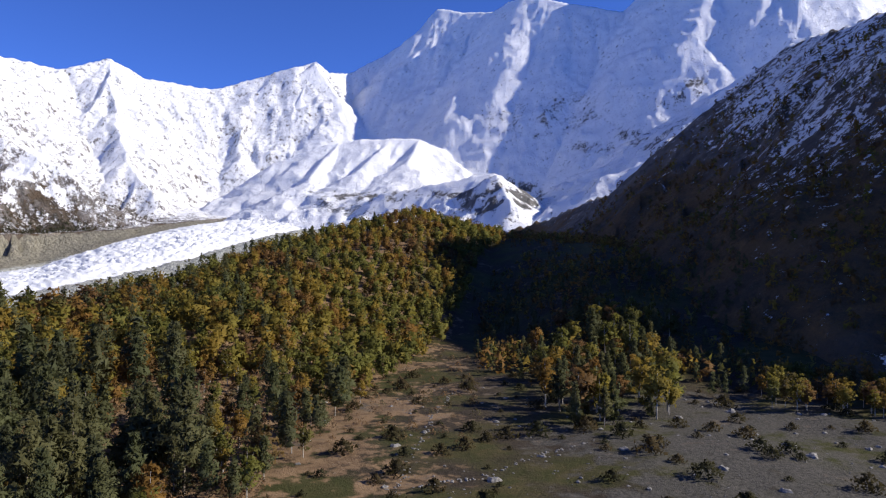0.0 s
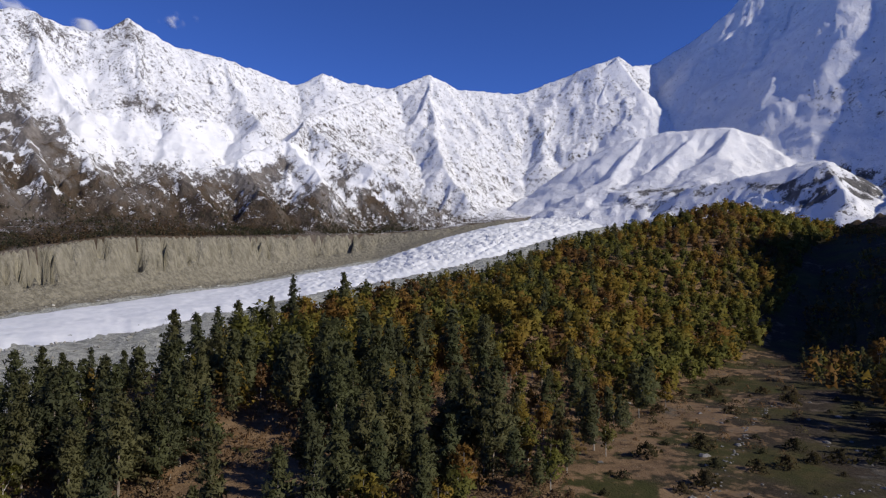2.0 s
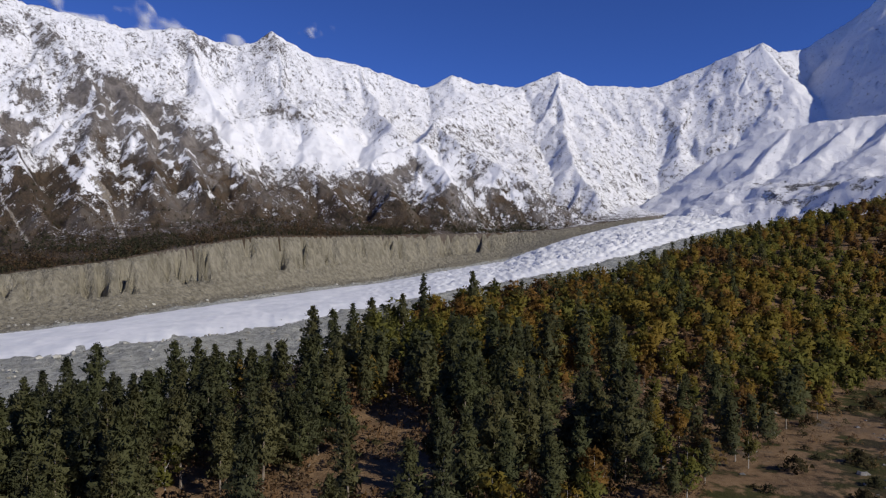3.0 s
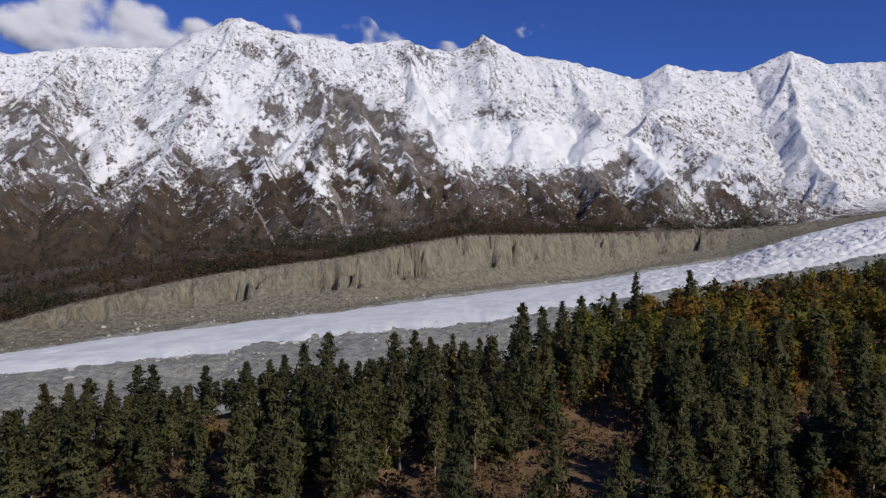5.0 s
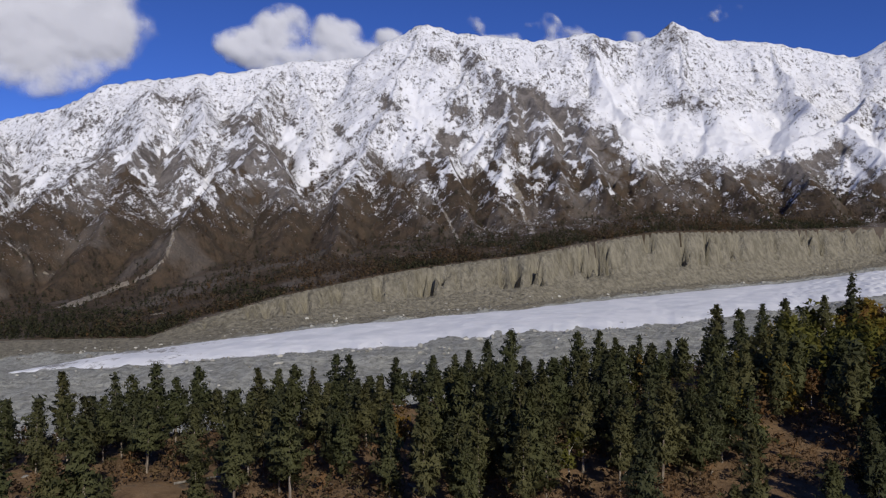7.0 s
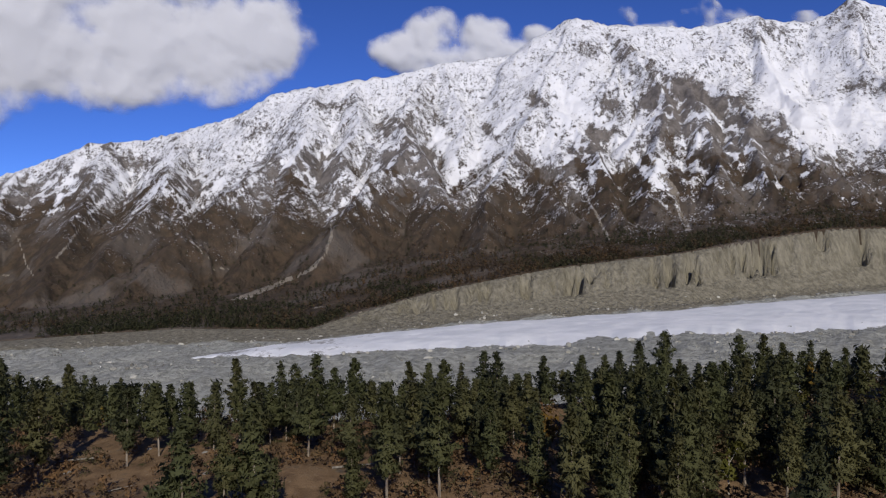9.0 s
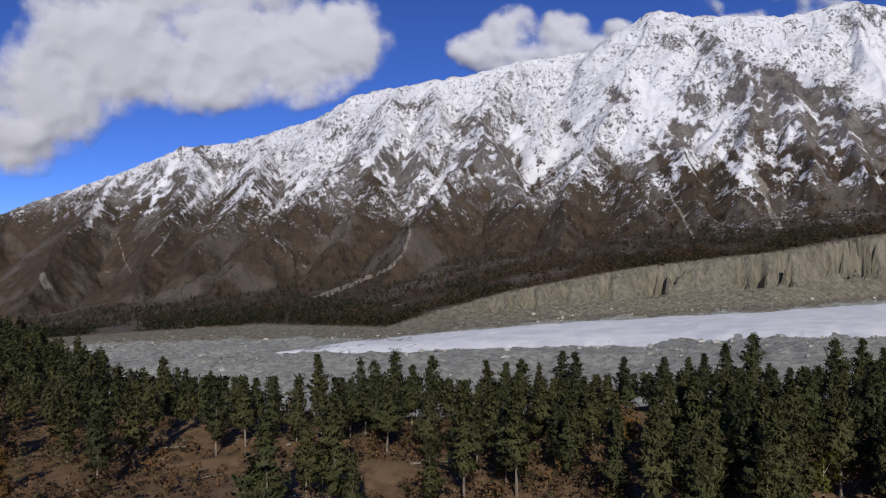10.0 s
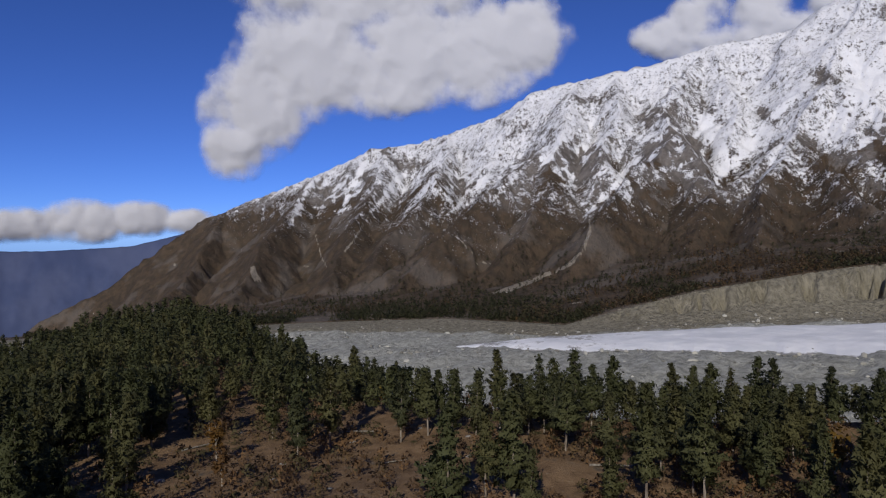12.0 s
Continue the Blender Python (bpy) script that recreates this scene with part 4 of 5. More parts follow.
def birch_shape(seed, h, clumps=70, blades=9, size=0.68, limbs=6):
    """Pale forked trunk and an open, uneven crown of small leaf clumps."""
    rng = np.random.RandomState(seed)
    tv, tf = limb([(0, 0, -0.3), (0.05, 0, h * 0.3), (0.1, 0.05, h * 0.62), (0.1, 0.1, h * 0.9)], [0.016 * h, 0.012 * h, 0.008 * h, 0.002 * h], 5)
    tri = []
    tips = []
    for k in range(limbs):
        a, f = rng.uniform(0, 2 * math.pi), rng.uniform(0.22, 0.6)
        out = h * rng.uniform(0.12, 0.24)
        tip = np.array([math.cos(a) * out, math.sin(a) * out, h * (f + rng.uniform(0.2, 0.36))])
        lv, lf = limb([(0.05, 0, h * f), tuple(tip * 0.55 + np.array([0, 0, h * f * 0.42])), tuple(tip)], [0.007 * h, 0.005 * h, 0.0015 * h], 4)
        tf += [tuple(i + len(tv) for i in q) for q in lf]
        tv += lv
        tips.append((tip, h * f))
    for k in range(clumps):
        if k % 3 == 0:
            z = rng.uniform(0.3, 1.0)
            w = 0.13 * math.sqrt(max(0.05, 1 - ((z - 0.6) / 0.42) ** 2))
            p = np.array([rng.normal(0, w) * h, rng.normal(0, w) * h, h * z])
        else:
            tip, root = tips[rng.randint(len(tips))]
            q = rng.uniform(0.35, 1.1)
            p = np.array([tip[0] * q, tip[1] * q, root + (tip[2] - root) * q]) + rng.normal(0, 0.045 * h, 3)
        tri.append(spray(rng, p, size * rng.uniform(0.8, 1.3), blades, 0.9, 0.1))
    return (tv, tf), np.concatenate(tri)


def mesh_of(name, v, f, material):
    mesh = bpy.data.meshes.new(name)
    mesh.from_pydata([tuple(p) for p in v], [], f)
    mesh.materials.append(material)
    return mesh


def swell(v, h, k=0.55):
    """Directions out of a crown h tall, so that it is shaded as one rounded body."""
    n = np.stack([v[:, 0], v[:, 1], k * (v[:, 2] - 0.35 * h)], 1) + 1e-4
    return n / np.linalg.norm(n, axis=1)[:, None]


def blade_mesh(name, v, material, hue=None, out=None):
    mesh = bpy.data.meshes.new(name)
    n = len(v)
    v = v.reshape(-1, 3, 3).copy()
    if out is not None:
        flat = np.cross(v[:, 1] - v[:, 0], v[:, 2] - v[:, 0])
        flat /= np.linalg.norm(flat, axis=1)[:, None] + 1e-9
        o = out.reshape(-1, 3, 3)
        turn = (flat * o.mean(1)).sum(1) < 0
        v[turn] = v[turn][:, [0, 2, 1]]
        o[turn] = o[turn][:, [0, 2, 1]]
        flat[turn] *= -1
        out = (0.84 * o + 0.16 * flat[:, None, :]).reshape(-1, 3)
    mesh.vertices.add(n)
    mesh.vertices.foreach_set("co", v.astype(np.float32).ravel())
    mesh.loops.add(n)
    mesh.loops.foreach_set("vertex_index", np.arange(n, dtype=np.int32))
    mesh.polygons.add(n // 3)
    mesh.polygons.foreach_set("loop_start", np.arange(0, n, 3, dtype=np.int32))
    mesh.update(calc_edges=True)
    if hue is not None:
        at = mesh.attributes.new("hue", "FLOAT", "POINT")
        at.data.foreach_set("value", hue.astype(np.float32))
    if out is not None:
        mesh.normals_split_custom_set_from_vertices(out.tolist())
    mesh.materials.append(material)
    return mesh


def tree_thing(name, label, category, group, trunk, crown, bark, leaves):
    """An Empty at the foot with a trunk and a crown under it."""
    root = tagged(new(name), label, category, group)
    part_a, part_b = new("trunk", mesh_of("trunk", *trunk, bark)), new("crown", blade_mesh("crown", crown, leaves, None, swell(crown, crown[:, 2].max())))
    part_a.parent = part_b.parent = root
    return root


def place(ob, x, y, h_scale, spin, lean=0.0):
    """Pose and size a tree standing on the ground."""
    z = float(ground_z(x, y))
    ob.matrix_basis = pose(x, y, z - 0.1, lean, 0, spin) @ Matrix.Diagonal((h_scale, h_scale, h_scale, 1))
    return ob


PINE_H, BIRCH_H = 16.0, 9.0
pines = [tree_thing("pine_tree", "tall dark green pine with ragged crown on the forest slope", "tree", "pines on the brink",
                    *conifer_shape(100 + k, PINE_H), MAT_BARK, MAT_NEEDLE) for k in range(9)]
birches = [tree_thing("birch_tree", "birch with yellow and rust autumn leaves among pines", "tree", "autumn birches",
                      *birch_shape(200 + k, BIRCH_H), MAT_BIRCH, MAT_LEAF) for k in range(6)]
used = set()
taken = []


def stand(pool, x, y, h, rng):
    k = rng.randint(len(pool))
    scale = h / (PINE_H if pool is pines else BIRCH_H)
    ob = pool[k]
    if ob.name in used:
        ob = copy_thing(ob, Matrix())
    used.add(ob.name)
    taken.append((x, y))
    return place(ob, x, y, scale, rng.uniform(0, 360))


# pines whose tops stand out along the brink: turn and elevation of the tip
TOPS_A = [(5.6, 3.3), (10.6, 2.2), (12.2, 1), (18.1, 0), (30.8, -2.3), (32.5, -1.8), (36.6, -2), (38.2, -3.6), (40.7, -3.9), (42.4, -4.4), (44, -4.8),
          (45.4, -4.5), (49, -7.4), (51.2, -7), (53.1, -7.3), (54.2, -6.8), (55.8, -6.9), (60.1, -9), (61.5, -6.8), (63.2, -7.7), (64.6, -8.5), (66, -8.9)]
TOPS_B = [(67.5, -8.9), (70.7, -9.1), (74.4, -8.9), (75.5, -8.8), (77.6, -9.8), (79, -9.5), (80.1, -9.7), (81.7, -9.7), (84.6, -11.2), (86.3, -9.3), (87.9, -10),
          (89.1, -8.9), (90.9, -9.6), (92, -9.3), (95.6, -9), (103.8, -10), (105.7, -9.7), (107.3, -8.7), (109.4, -9.5), (111.2, -8.3)]
rng = np.random.RandomState(5)
for a, e in TOPS_A + TOPS_B:
    r = float(np.interp(a, BRINK_A, BRINK_R)) * rng.uniform(0.93, 1.0)
    x, y = (float(v) for v in polar(a, r))
    h = CAM_Z + r * math.tan(radians(e)) - float(ground_z(x, y))
    stand(pines, x, y, min(max(h, 6.0), 24.0), rng)


def field(a0, a1, r0, r1, step, rng):
    """Jittered places in a ring sector."""
    out = []
    for gx in np.arange(-r1, r1, step):
        for gy in np.arange(-r1, r1, step):
            x, y = gx + rng.uniform(-0.48, 0.48) * step, gy + rng.uniform(-0.48, 0.48) * step
            r, a = math.hypot(x, y), math.degrees(math.atan2(-x, y))
            if r0 < r < r1 and a0 < a < a1:
                out.append((x, y, a, r))
    return out


def clear_of(x, y, gap):
    return all((x - u) ** 2 + (y - v) ** 2 > gap * gap for u, v in taken)


# the belt of pines along the brink: the nearest one by one, the rest as a crowd
rest_pine = []


def pine_or_rest(x, y, r, h):
    if r < 172 and len(taken) < 310:
        stand(pines, x, y, h, rng)
    else:
        taken.append((x, y))
        rest_pine.append((x, y, h))


belt = sorted(field(60, 104, 106, 330, 6.6, rng) + field(104, 134, 106, 330, 5.5, rng) + field(20, 60, 104, 330, 5.8, rng), key=lambda q: q[3])
for x, y, a, r in belt:
    edge = float(np.interp(a, BRINK_A, BRINK_R))
    thin = float(fbm(np.array([x]), np.array([y]), 38, 2, 90)[0])
    bare = np.interp(a, [60, 66, 78, 88, 98, 104, 110, 117, 119], [-9, 110, 124, 136, 150, 160, 142, 116, -9])     # open brown slope below the brink
    open_slope = a > 104 and math.degrees(math.atan2(float(ground_z(x, y)) - CAM_Z, r)) < np.interp(a, [104, 108.4, 115, 121.4, 128, 131], [-15.2, -14.3, -13.2, -15.2, -18.5, -30])
    if r > min(edge + 10, 255) or (open_slope and rng.uniform() < 0.88) or (r < bare + 16 * thin and rng.uniform() < 0.86) or thin < -0.2 or not clear_of(x, y, 4.4 if a < 104 else 3.7):
        continue
    if a < 52 and r > 232 - 0.9 * (a - 20):
        continue
    if rng.uniform() < np.interp(a, [20, 40, 60, 75], [0.45, 0.3, 0.14, 0.04]):
        stand(birches, x, y, rng.uniform(6, 11), rng)
    else:
        cap = CAM_Z + r * math.tan(radians(np.interp(a, [20, 40, 60, 80, 130], [-1, -6, -9.4, -11.4, -9.5]))) - float(ground_z(x, y))
        pine_or_rest(x, y, r, min(rng.uniform(12, 21), max(7.5, cap)))
# mixed wood in the foot of the hill
for x, y, a, r in field(6, 20, 112, 235, 6.6, rng):
    if r < np.interp(a, [6, 9, 13, 20], [215, 182, 138, 110]) or not clear_of(x, y, 4.5):
        continue
    if rng.uniform() < np.interp(r, [120, 230], [0.3, 0.8]):
        stand(birches, x, y, rng.uniform(6, 11), rng)
    else:
        rest_pine.append((x, y, rng.uniform(8, 16)))
# clump by the gully and the yellow row at the edge of the meadow
for x, y, a, r in field(-18.5, -7.5, 178, 330, 6.6, rng):
    if r < 178 + 3.2 * abs(a + 12.5) ** 1.2 or rng.uniform() < np.interp(r, [180, 330], [0.15, 0.6]):
        continue
    stand(pines if rng.uniform() < 0.55 else birches, x, y, rng.uniform(9, 16), rng)
for x, y, a, r in field(-36, -24.5, 225, 262, 5.5, rng):
    stand(birches, x, y, rng.uniform(6, 9.5), rng)
for pool, kind in ((pines, "pine_tree"), (birches, "birch_tree")):
    for ob in pool:
        if ob.name not in used:
            for o in (*ob.children, ob):
                bpy.data.objects.remove(o)


def wood(name, label, shapes, places, material, hue_of, rng):
    """Many far trees as one crowd. places: x, y, height."""
    verts, hues, outs = [], [], []
    for x, y, h, *level in places:
        base_h, v = shapes[rng.randint(len(shapes))]
        s, w = h / base_h, rng.uniform(0, 2 * math.pi)
        c, d = math.cos(w) * s, math.sin(w) * s
        z = level[0] if level else float(ground_z(x, y))
        p = np.stack([x + v[:, 0] * c - v[:, 1] * d, y + v[:, 0] * d + v[:, 1] * c, z + v[:, 2] * s], 1)
        o = swell(v, base_h)
        outs.append(np.stack([(o[:, 0] * c - o[:, 1] * d) / s, (o[:, 0] * d + o[:, 1] * c) / s, o[:, 2]], 1))
        verts.append(p)
        hues.append(np.full(len(p), hue_of(x, y)))
    return tagged(new(name, blade_mesh(name, np.concatenate(verts), material, np.concatenate(hues), np.concatenate(outs))), label, "forest", kind="stuff")


def hue_birch(x, y):
    patch = float(fbm(np.array([x]), np.array([y]), 55, 3, 44)[0])
    return min(max(0.32 + 0.8 * patch + rng.normal(0, 0.18), 0), 1)


small_birch = [(9.0, birch_shape(300 + k, 9.0, 38, 5, 1.25, 6)[1]) for k in range(8)]
small_pine = [(14.0, conifer_shape(330 + k, 14.0, 13, 5, 5, 0.95)[1]) for k in range(6)]
hill = []
for x, y, a, r in field(-5, 42, 175, 690, 5.4, rng):
    edge, foot_r = float(np.interp(a, BRINK_A, BRINK_R)), float(np.interp(a, FOOT_A, FOOT_R))
    if r > edge + 12 or r < max(foot_r - 25, 225 if a < 24 else 200 - 0.9 * (a - 20)) or rng.uniform() < 0.12:
        continue
    if a < 6 and r < np.interp(a, [-5, -2, 0, 2, 6], [600, 430, 330, 285, 225]):
        continue
    hill.append((x, y, (5 + 7.5 * rng.uniform() ** 1.5) * (1.1 if r < 350 else 0.95)))
wood("birch_wood", "dense birch wood in yellow, olive and rust on a hill", small_birch, hill, MAT_LEAF_FAR, hue_birch, rng)
dark = []
for x, y, a, r in field(104, 140, 225, 460, 6.2, rng):
    edge = float(np.interp(a, BRINK_A, BRINK_R))
    if r > edge + 14 or not clear_of(x, y, 4):
        continue
    dark.append((x, y, rng.uniform(11, 17)))
for x, y, a, r in field(10, 50, 170, 520, 15, rng):
    if r < float(np.interp(a, BRINK_A, BRINK_R)) and clear_of(x, y, 6):
        dark.append((x, y, rng.uniform(9, 15)))
mid_pine = [(14.0, conifer_shape(350 + k, 14.0, 16, 6, 7, 0.85)[1]) for k in range(8)]
wood("pine_belt", "ragged dark green pines crowding the valley brink", mid_pine, rest_pine, MAT_NEEDLE_FAR, lambda x, y: rng.uniform(), rng)
wood("pine_wood", "dense dark green pine forest on the valley brink", small_pine, dark, MAT_NEEDLE_FAR, lambda x, y: rng.uniform(), rng)


# ---- far woods on the flanks, as crowds ----
BRUSH_HUES = [(0.066, 0.07, 0.036), (0.09, 0.08, 0.044), (0.13, 0.093, 0.057), (0.175, 0.11, 0.055), (0.12, 0.09, 0.062)]
MAT_FLANK = leaf_material("flank_wood", BRUSH_HUES, "mesh")
MAT_SHRUB = leaf_material("brown_shrub", [(0.16, 0.105, 0.06), (0.22, 0.135, 0.07), (0.26, 0.155, 0.075), (0.13, 0.11, 0.055)], "mesh")


def tuft(seed, h, wide, count, size, power=1.0):
    """A small bush or far tree as a heap of blades tapering upwards."""
    rng = np.random.RandomState(seed)
    z = rng.uniform(0.05, 1, count) ** 0.9
    a, q = rng.uniform(0, 2 * math.pi, count), np.sqrt(rng.uniform(0, 1, count)) * wide * (1.02 - z ** power)
    return np.concatenate([spray(rng, (math.cos(w) * d, math.sin(w) * d, h * u), size, 1, 1.0) for w, d, u in zip(a, q, z)])


far_tree = [(10.0, tuft(400 + k, 10.0, 2.6, 13, 3.4)) for k in range(8)]
bush = [(2.0, tuft(420 + k, 2.0, 1.5, 58, 0.46, 2.5)) for k in range(8)]
flank = []
for k in range(21000):
    a = rng.uniform(22, 131)
    top = float(np.interp(a, K, R_TOP))
    r = top + 4 + rng.exponential(260 if rng.uniform() < 0.8 else 60)
    if r > top + 1100:
        continue
    z = land_z("snow_range", a, r)
    if z - CAM_Z > np.interp(a, [22, 40, 50, 60, 80, 110, 130], [90, 220, 225, 215, 180, 110, 0]) + rng.normal(0, 60):
        continue
    x, y = (float(v) for v in polar(a, r))
    if float(fbm(np.array([x]), np.array([y]), 160, 2, 17)[0]) < rng.uniform(-0.5, 0.05):
        continue
    flank.append((x, y, rng.uniform(7, 13), z - 0.4))
wood("flank_forest", "brown and dark green forest on the lower mountain flank", far_tree, flank, MAT_FLANK,
     lambda x, y: min(max(0.3 + 0.9 * float(fbm(np.array([x]), np.array([y]), 240, 2, 8)[0]) + 0.4 * math.exp(-((math.degrees(math.atan2(-x, y)) - 76.5) / 2.6) ** 2) - 0.22 * float(smooth(78, 92, math.degrees(math.atan2(-x, y)))) + rng.normal(0, 0.22), 0), 1), rng)
scrub = []
for k in range(5200):
    a, r = rng.uniform(-37, -3), rng.uniform(255, 1000)
    x, y = (float(v) for v in polar(a, r))
    z = max(land_z("dark_slope", a, r), float(ground_z(x, y)))
    if z > CAM_Z + 190 or float(fbm(np.array([x]), np.array([y]), 90, 2, 19)[0]) < rng.uniform(-0.6, 0.2):
        continue
    scrub.append((x, y, rng.uniform(3, 8), z - 0.3))
# Pines added here to deepen the shade in the gully
gully = []
for x, y, a, r in field(-24, -1.5, 235, 420, 8.5, rng):
    if a > np.interp(r, [235, 300, 420], [-7, -2.5, -1.5]) or rng.uniform() < 0.3 or not clear_of(x, y, 3):
        continue
    gully.append((x, y, rng.uniform(4, 10), max(land_z("dark_slope", a, r), float(ground_z(x, y))) - 0.3))
wood("gully_wood", "dark pines and bushes added to deepen shade in the gully", small_pine, gully, MAT_NEEDLE_FAR, lambda x, y: rng.uniform(), rng)
wood("slope_scrub", "rusty birch scrub on the shaded mountainside", far_tree, scrub, MAT_LEAF_FAR, lambda x, y: min(max(rng.normal(0.6, 0.2), 0), 1), rng)
under = []
for x, y, a, r in field(14, 136, 104, 260, 3.6, rng):
    if r < float(np.interp(a, BRINK_A, BRINK_R)) + 6 and rng.uniform() < (0.85 if a < 100 else 0.5) and float(fbm(np.array([x]), np.array([y]), 30, 2, 93)[0]) > -0.25:
        under.append((x, y, rng.uniform(1.2, 4.2)))
for x, y, a, r in field(-3, 14, 165, 330, 5.0, rng):
    if rng.uniform() < np.interp(a, [-3, 14], [0.35, 0.8]):
        under.append((x, y, rng.uniform(0.8, 2.4)))
wood("undergrowth", "rust-brown undergrowth between the trees", bush, under, MAT_SHRUB, lambda x, y: rng.uniform(), rng)

# ---- loose things on the meadow ----
MAT_STONE = Mat("grey_boulder", 0.9, 0.15)
MAT_STONE.base(MAT_STONE.mix(MAT_STONE.ramp(MAT_STONE.noise(0.7, 5), 0.35, 0.65), (0.13, 0.125, 0.115), (0.27, 0.255, 0.235)))
MAT_STONE = MAT_STONE.bump(MAT_STONE.noise(0.2, 4), 0.08).m
MAT_LOG = bark_material("weathered_log", (0.14, 0.125, 0.105), (0.26, 0.24, 0.205))
MAT_JUNIPER = leaf_material("juniper_needles", [(0.04, 0.04, 0.018), (0.055, 0.045, 0.02), (0.075, 0.055, 0.025)], "object")


def boulder_mesh(seed):
    bm = bmesh.new()
    bmesh.ops.create_icosphere(bm, subdivisions=2, radius=1.0)
    for v in bm.verts:
        k = 1 + 0.45 * noise.noise(v.co * 1.3 + Vector((seed * 7.1, 0, 0))) + 0.15 * noise.noise(v.co * 3.7 + Vector((0, seed * 3.3, 0)))
        v.co = Vector((v.co.x * k * 1.2, v.co.y * k, v.co.z * k * 0.75))
    mesh = bpy.data.meshes.new("boulder")
    bm.to_mesh(mesh)
    bm.free()
    mesh.materials.append(MAT_STONE)
    return mesh


stones = [boulder_mesh(k) for k in range(6)]


def lay(name, mesh, label, category, group, x, y, size, sink=0.3, tilt=0.0):
    ob = tagged(new(name, mesh), label, category, group)
    z = float(ground_z(x, y))
    ob.matrix_basis = pose(x, y, z - sink * size, tilt, 0, rng.uniform(0, 360)) @ Matrix.Diagonal((size, size, size, 1))
    return ob


for x, y, a, r in field(-34, 12, 112, 250, 10.5, rng):
    if rng.uniform() < np.interp(a, [-34, -8, 12], [0.75, 0.45, 0.4]) and r < np.interp(a, [-34, -20, -10, 12], [250, 235, 215, 230]):
        lay("boulder", stones[rng.randint(6)], "grey weathered boulder lying on the meadow", "boulder", "meadow boulders", x, y, min(0.35 + rng.exponential(0.4), 1.5), 0.2)
for x, y, a, r in field(92, 130, 106, 175, 13, rng):
    if rng.uniform() < 0.6:
        lay("boulder", stones[rng.randint(6)], "pale boulder on the brown slope below pines", "boulder", "slope boulders", x, y, min(0.4 + rng.exponential(0.35), 1.3), 0.25)
junipers = [blade_mesh("juniper_bush", tuft(450 + k, 1.6, 1.7, 170, 0.5, 3.0), MAT_JUNIPER, None, swell(tuft(450 + k, 1.6, 1.7, 170, 0.5, 3.0), 1.6)) for k in range(5)]
for x, y, a, r in field(-34, 12, 108, 260, 9.5, rng):
    if rng.uniform() < np.interp(a, [-34, -10, 0, 12], [0.4, 0.5, 0.7, 0.9]):
        lay("juniper_bush", junipers[rng.randint(5)], "low dark juniper bush on the dry meadow", "bush", "meadow bushes", x, y, 0.5 + 1.6 * rng.uniform() ** 2, 0.05)
log_v, log_f = limb([(0, 0, 0.0), (0.05, 0.1, 3.0), (0.0, 0.15, 6.5), (0.1, 0.1, 8.5)], [0.24, 0.2, 0.14, 0.06], 7)
log_mesh = mesh_of("fallen_log", log_v, log_f, MAT_LOG)
for x, y, a, r in field(18, 130, 108, 190, 22, rng):
    if rng.uniform() < 0.5:
        lay("fallen_log", log_mesh, "bleached fallen trunk lying on the forest floor", "log", "fallen trunks", x, y, rng.uniform(0.6, 1.1), -0.2, 88)


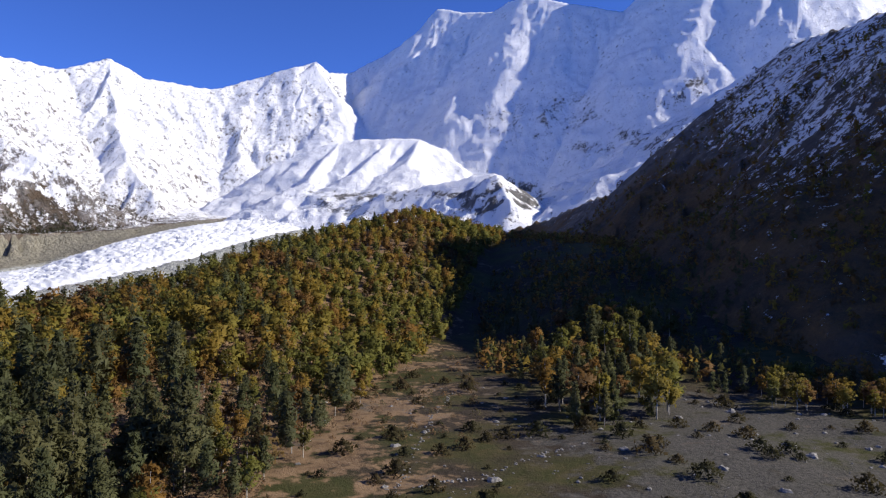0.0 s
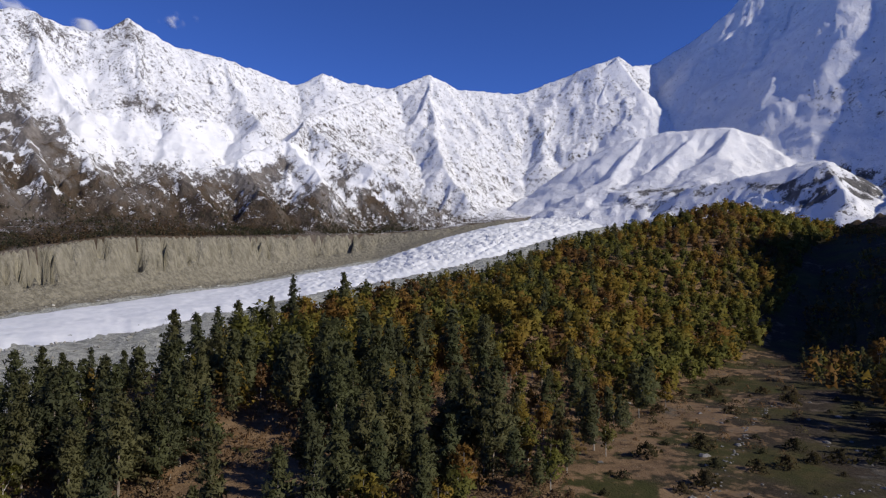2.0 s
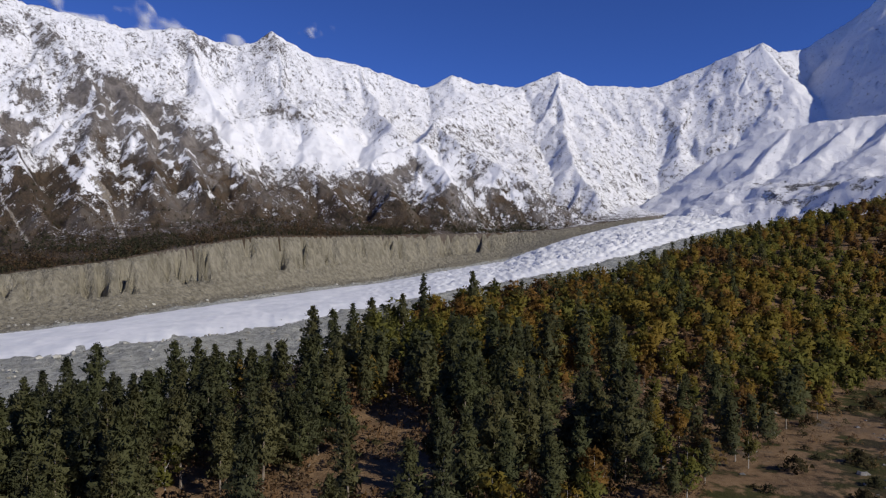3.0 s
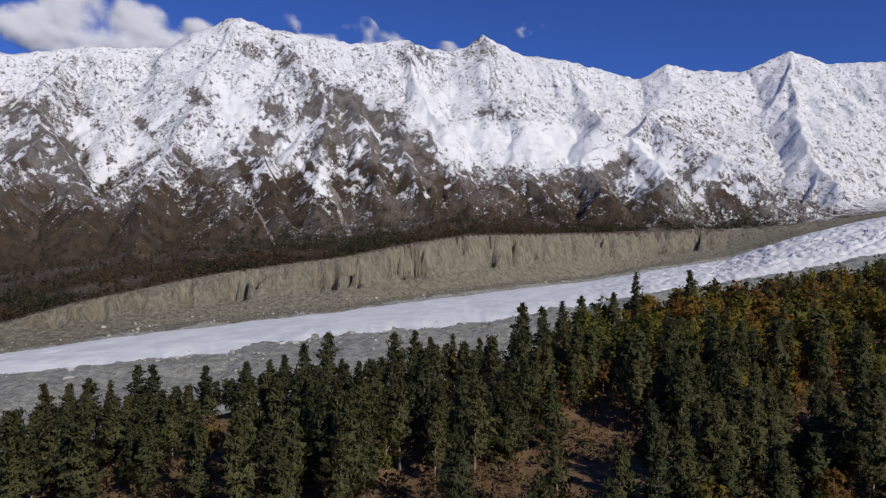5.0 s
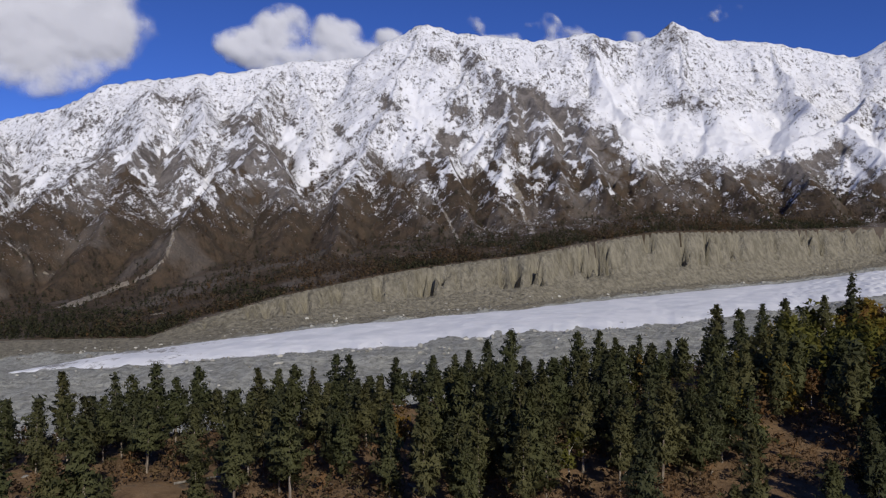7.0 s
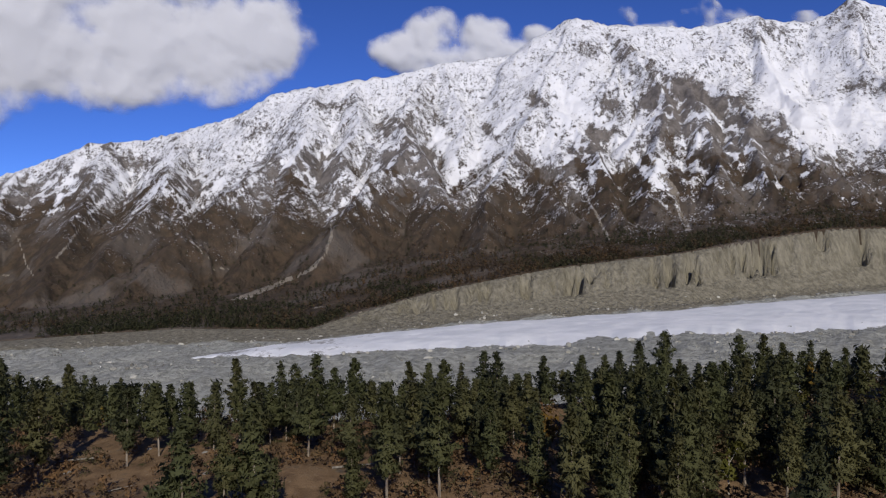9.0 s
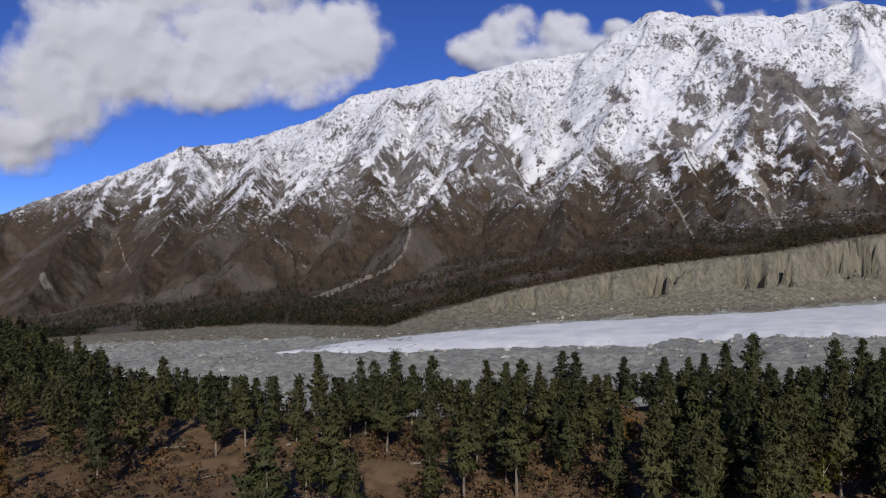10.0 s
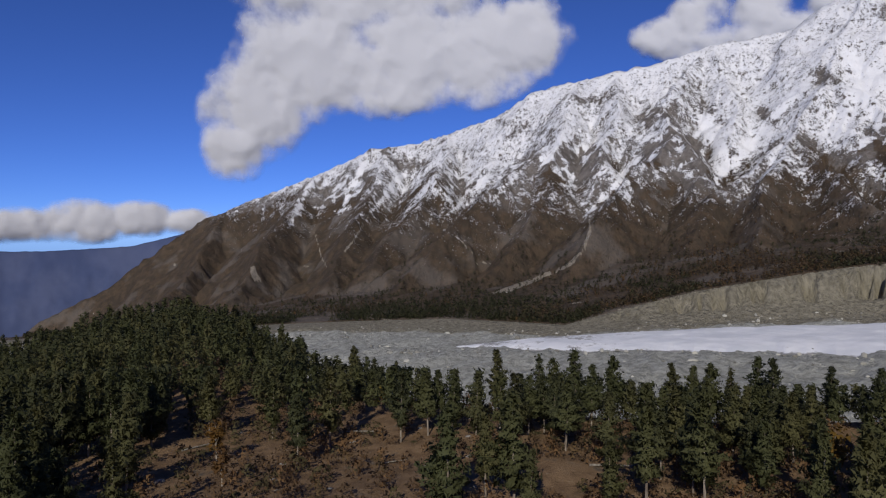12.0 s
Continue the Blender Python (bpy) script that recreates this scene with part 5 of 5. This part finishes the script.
# ---- loose stones: two old stone rows and the stony part of the meadow ----
def stone_heap(places):
    verts, faces = [], []
    for x, y, size in places:
        z, o = float(ground_z(x, y)), len(verts)
        bm = bmesh.new()
        bmesh.ops.create_icosphere(bm, subdivisions=1, radius=1.0)
        sx, sy, sz = (size * rng.uniform(0.6, 1.4) for _ in range(3))
        for v in bm.verts:
            k = 1 + rng.uniform(-0.25, 0.25)
            verts.append((x + v.co.x * sx * k, y + v.co.y * sy * k, z + v.co.z * sz * 0.7 * k))
        faces += [tuple(o + v.index for v in f.verts) for f in bm.faces]
        bm.free()
    return verts, faces


loose = []
for line in ([(4.2, 133), (2.8, 150), (1.5, 175), (0.5, 200), (-1.5, 235)], [(2.3, 137), (-3, 142), (-8, 160), (-12.6, 172)]):
    for (a0, r0), (a1, r1) in zip(line, line[1:]):
        for k in range(22):
            t = rng.uniform()
            x, y = (float(v) for v in polar(a0 + (a1 - a0) * t, r0 + (r1 - r0) * t))
            loose.append((x + rng.normal(0, 0.7), y + rng.normal(0, 0.7), rng.uniform(0.15, 0.42)))
for k in range(520):
    a, r = rng.uniform(-34, 4), rng.uniform(112, 235)
    x, y = (float(v) for v in polar(a, r))
    if float(fbm(np.array([x]), np.array([y]), 22, 2, 39)[0]) > -0.05:
        loose.append((x, y, 0.1 + rng.exponential(0.14)))
tagged(new("loose_stones", mesh_of("loose_stones", *stone_heap(loose), MAT_STONE)), "small grey stones in rows and scatters on the meadow", "stones", kind="stuff")

# ---- debris blocks on the moraine floor and below its wall ----
blocks = []
while len(blocks) < 1300:
    a = rng.uniform(36, 122)
    near_edge, far_edge, wall_foot = (float(np.interp(a, K, R)) for R in (R_NEAR, R_FAR, R_FOOT))
    r = rng.uniform(far_edge + 6, wall_foot + 25) if rng.uniform() < 0.55 else near_edge - rng.exponential(110) + 15
    if r < 620:
        continue
    x, y = (float(v) for v in polar(a, r))
    blocks.append((x, y, min(0.9 + rng.exponential(0.9), 5.0)))
MAT_BLOCK = Mat("moraine_block", 0.92, 0.12)
MAT_BLOCK.base(MAT_BLOCK.mix(MAT_BLOCK.ramp(MAT_BLOCK.island(), 0.2, 0.8), (0.2, 0.195, 0.17), (0.46, 0.45, 0.4)))
MAT_BLOCK = MAT_BLOCK.bump(MAT_BLOCK.noise(1.2, 4), 0.3).m
tagged(new("moraine_blocks", mesh_of("moraine_blocks", *stone_heap(blocks), MAT_BLOCK)), "grey and tan rock blocks strewn over the moraine floor", "rocks", kind="stuff")
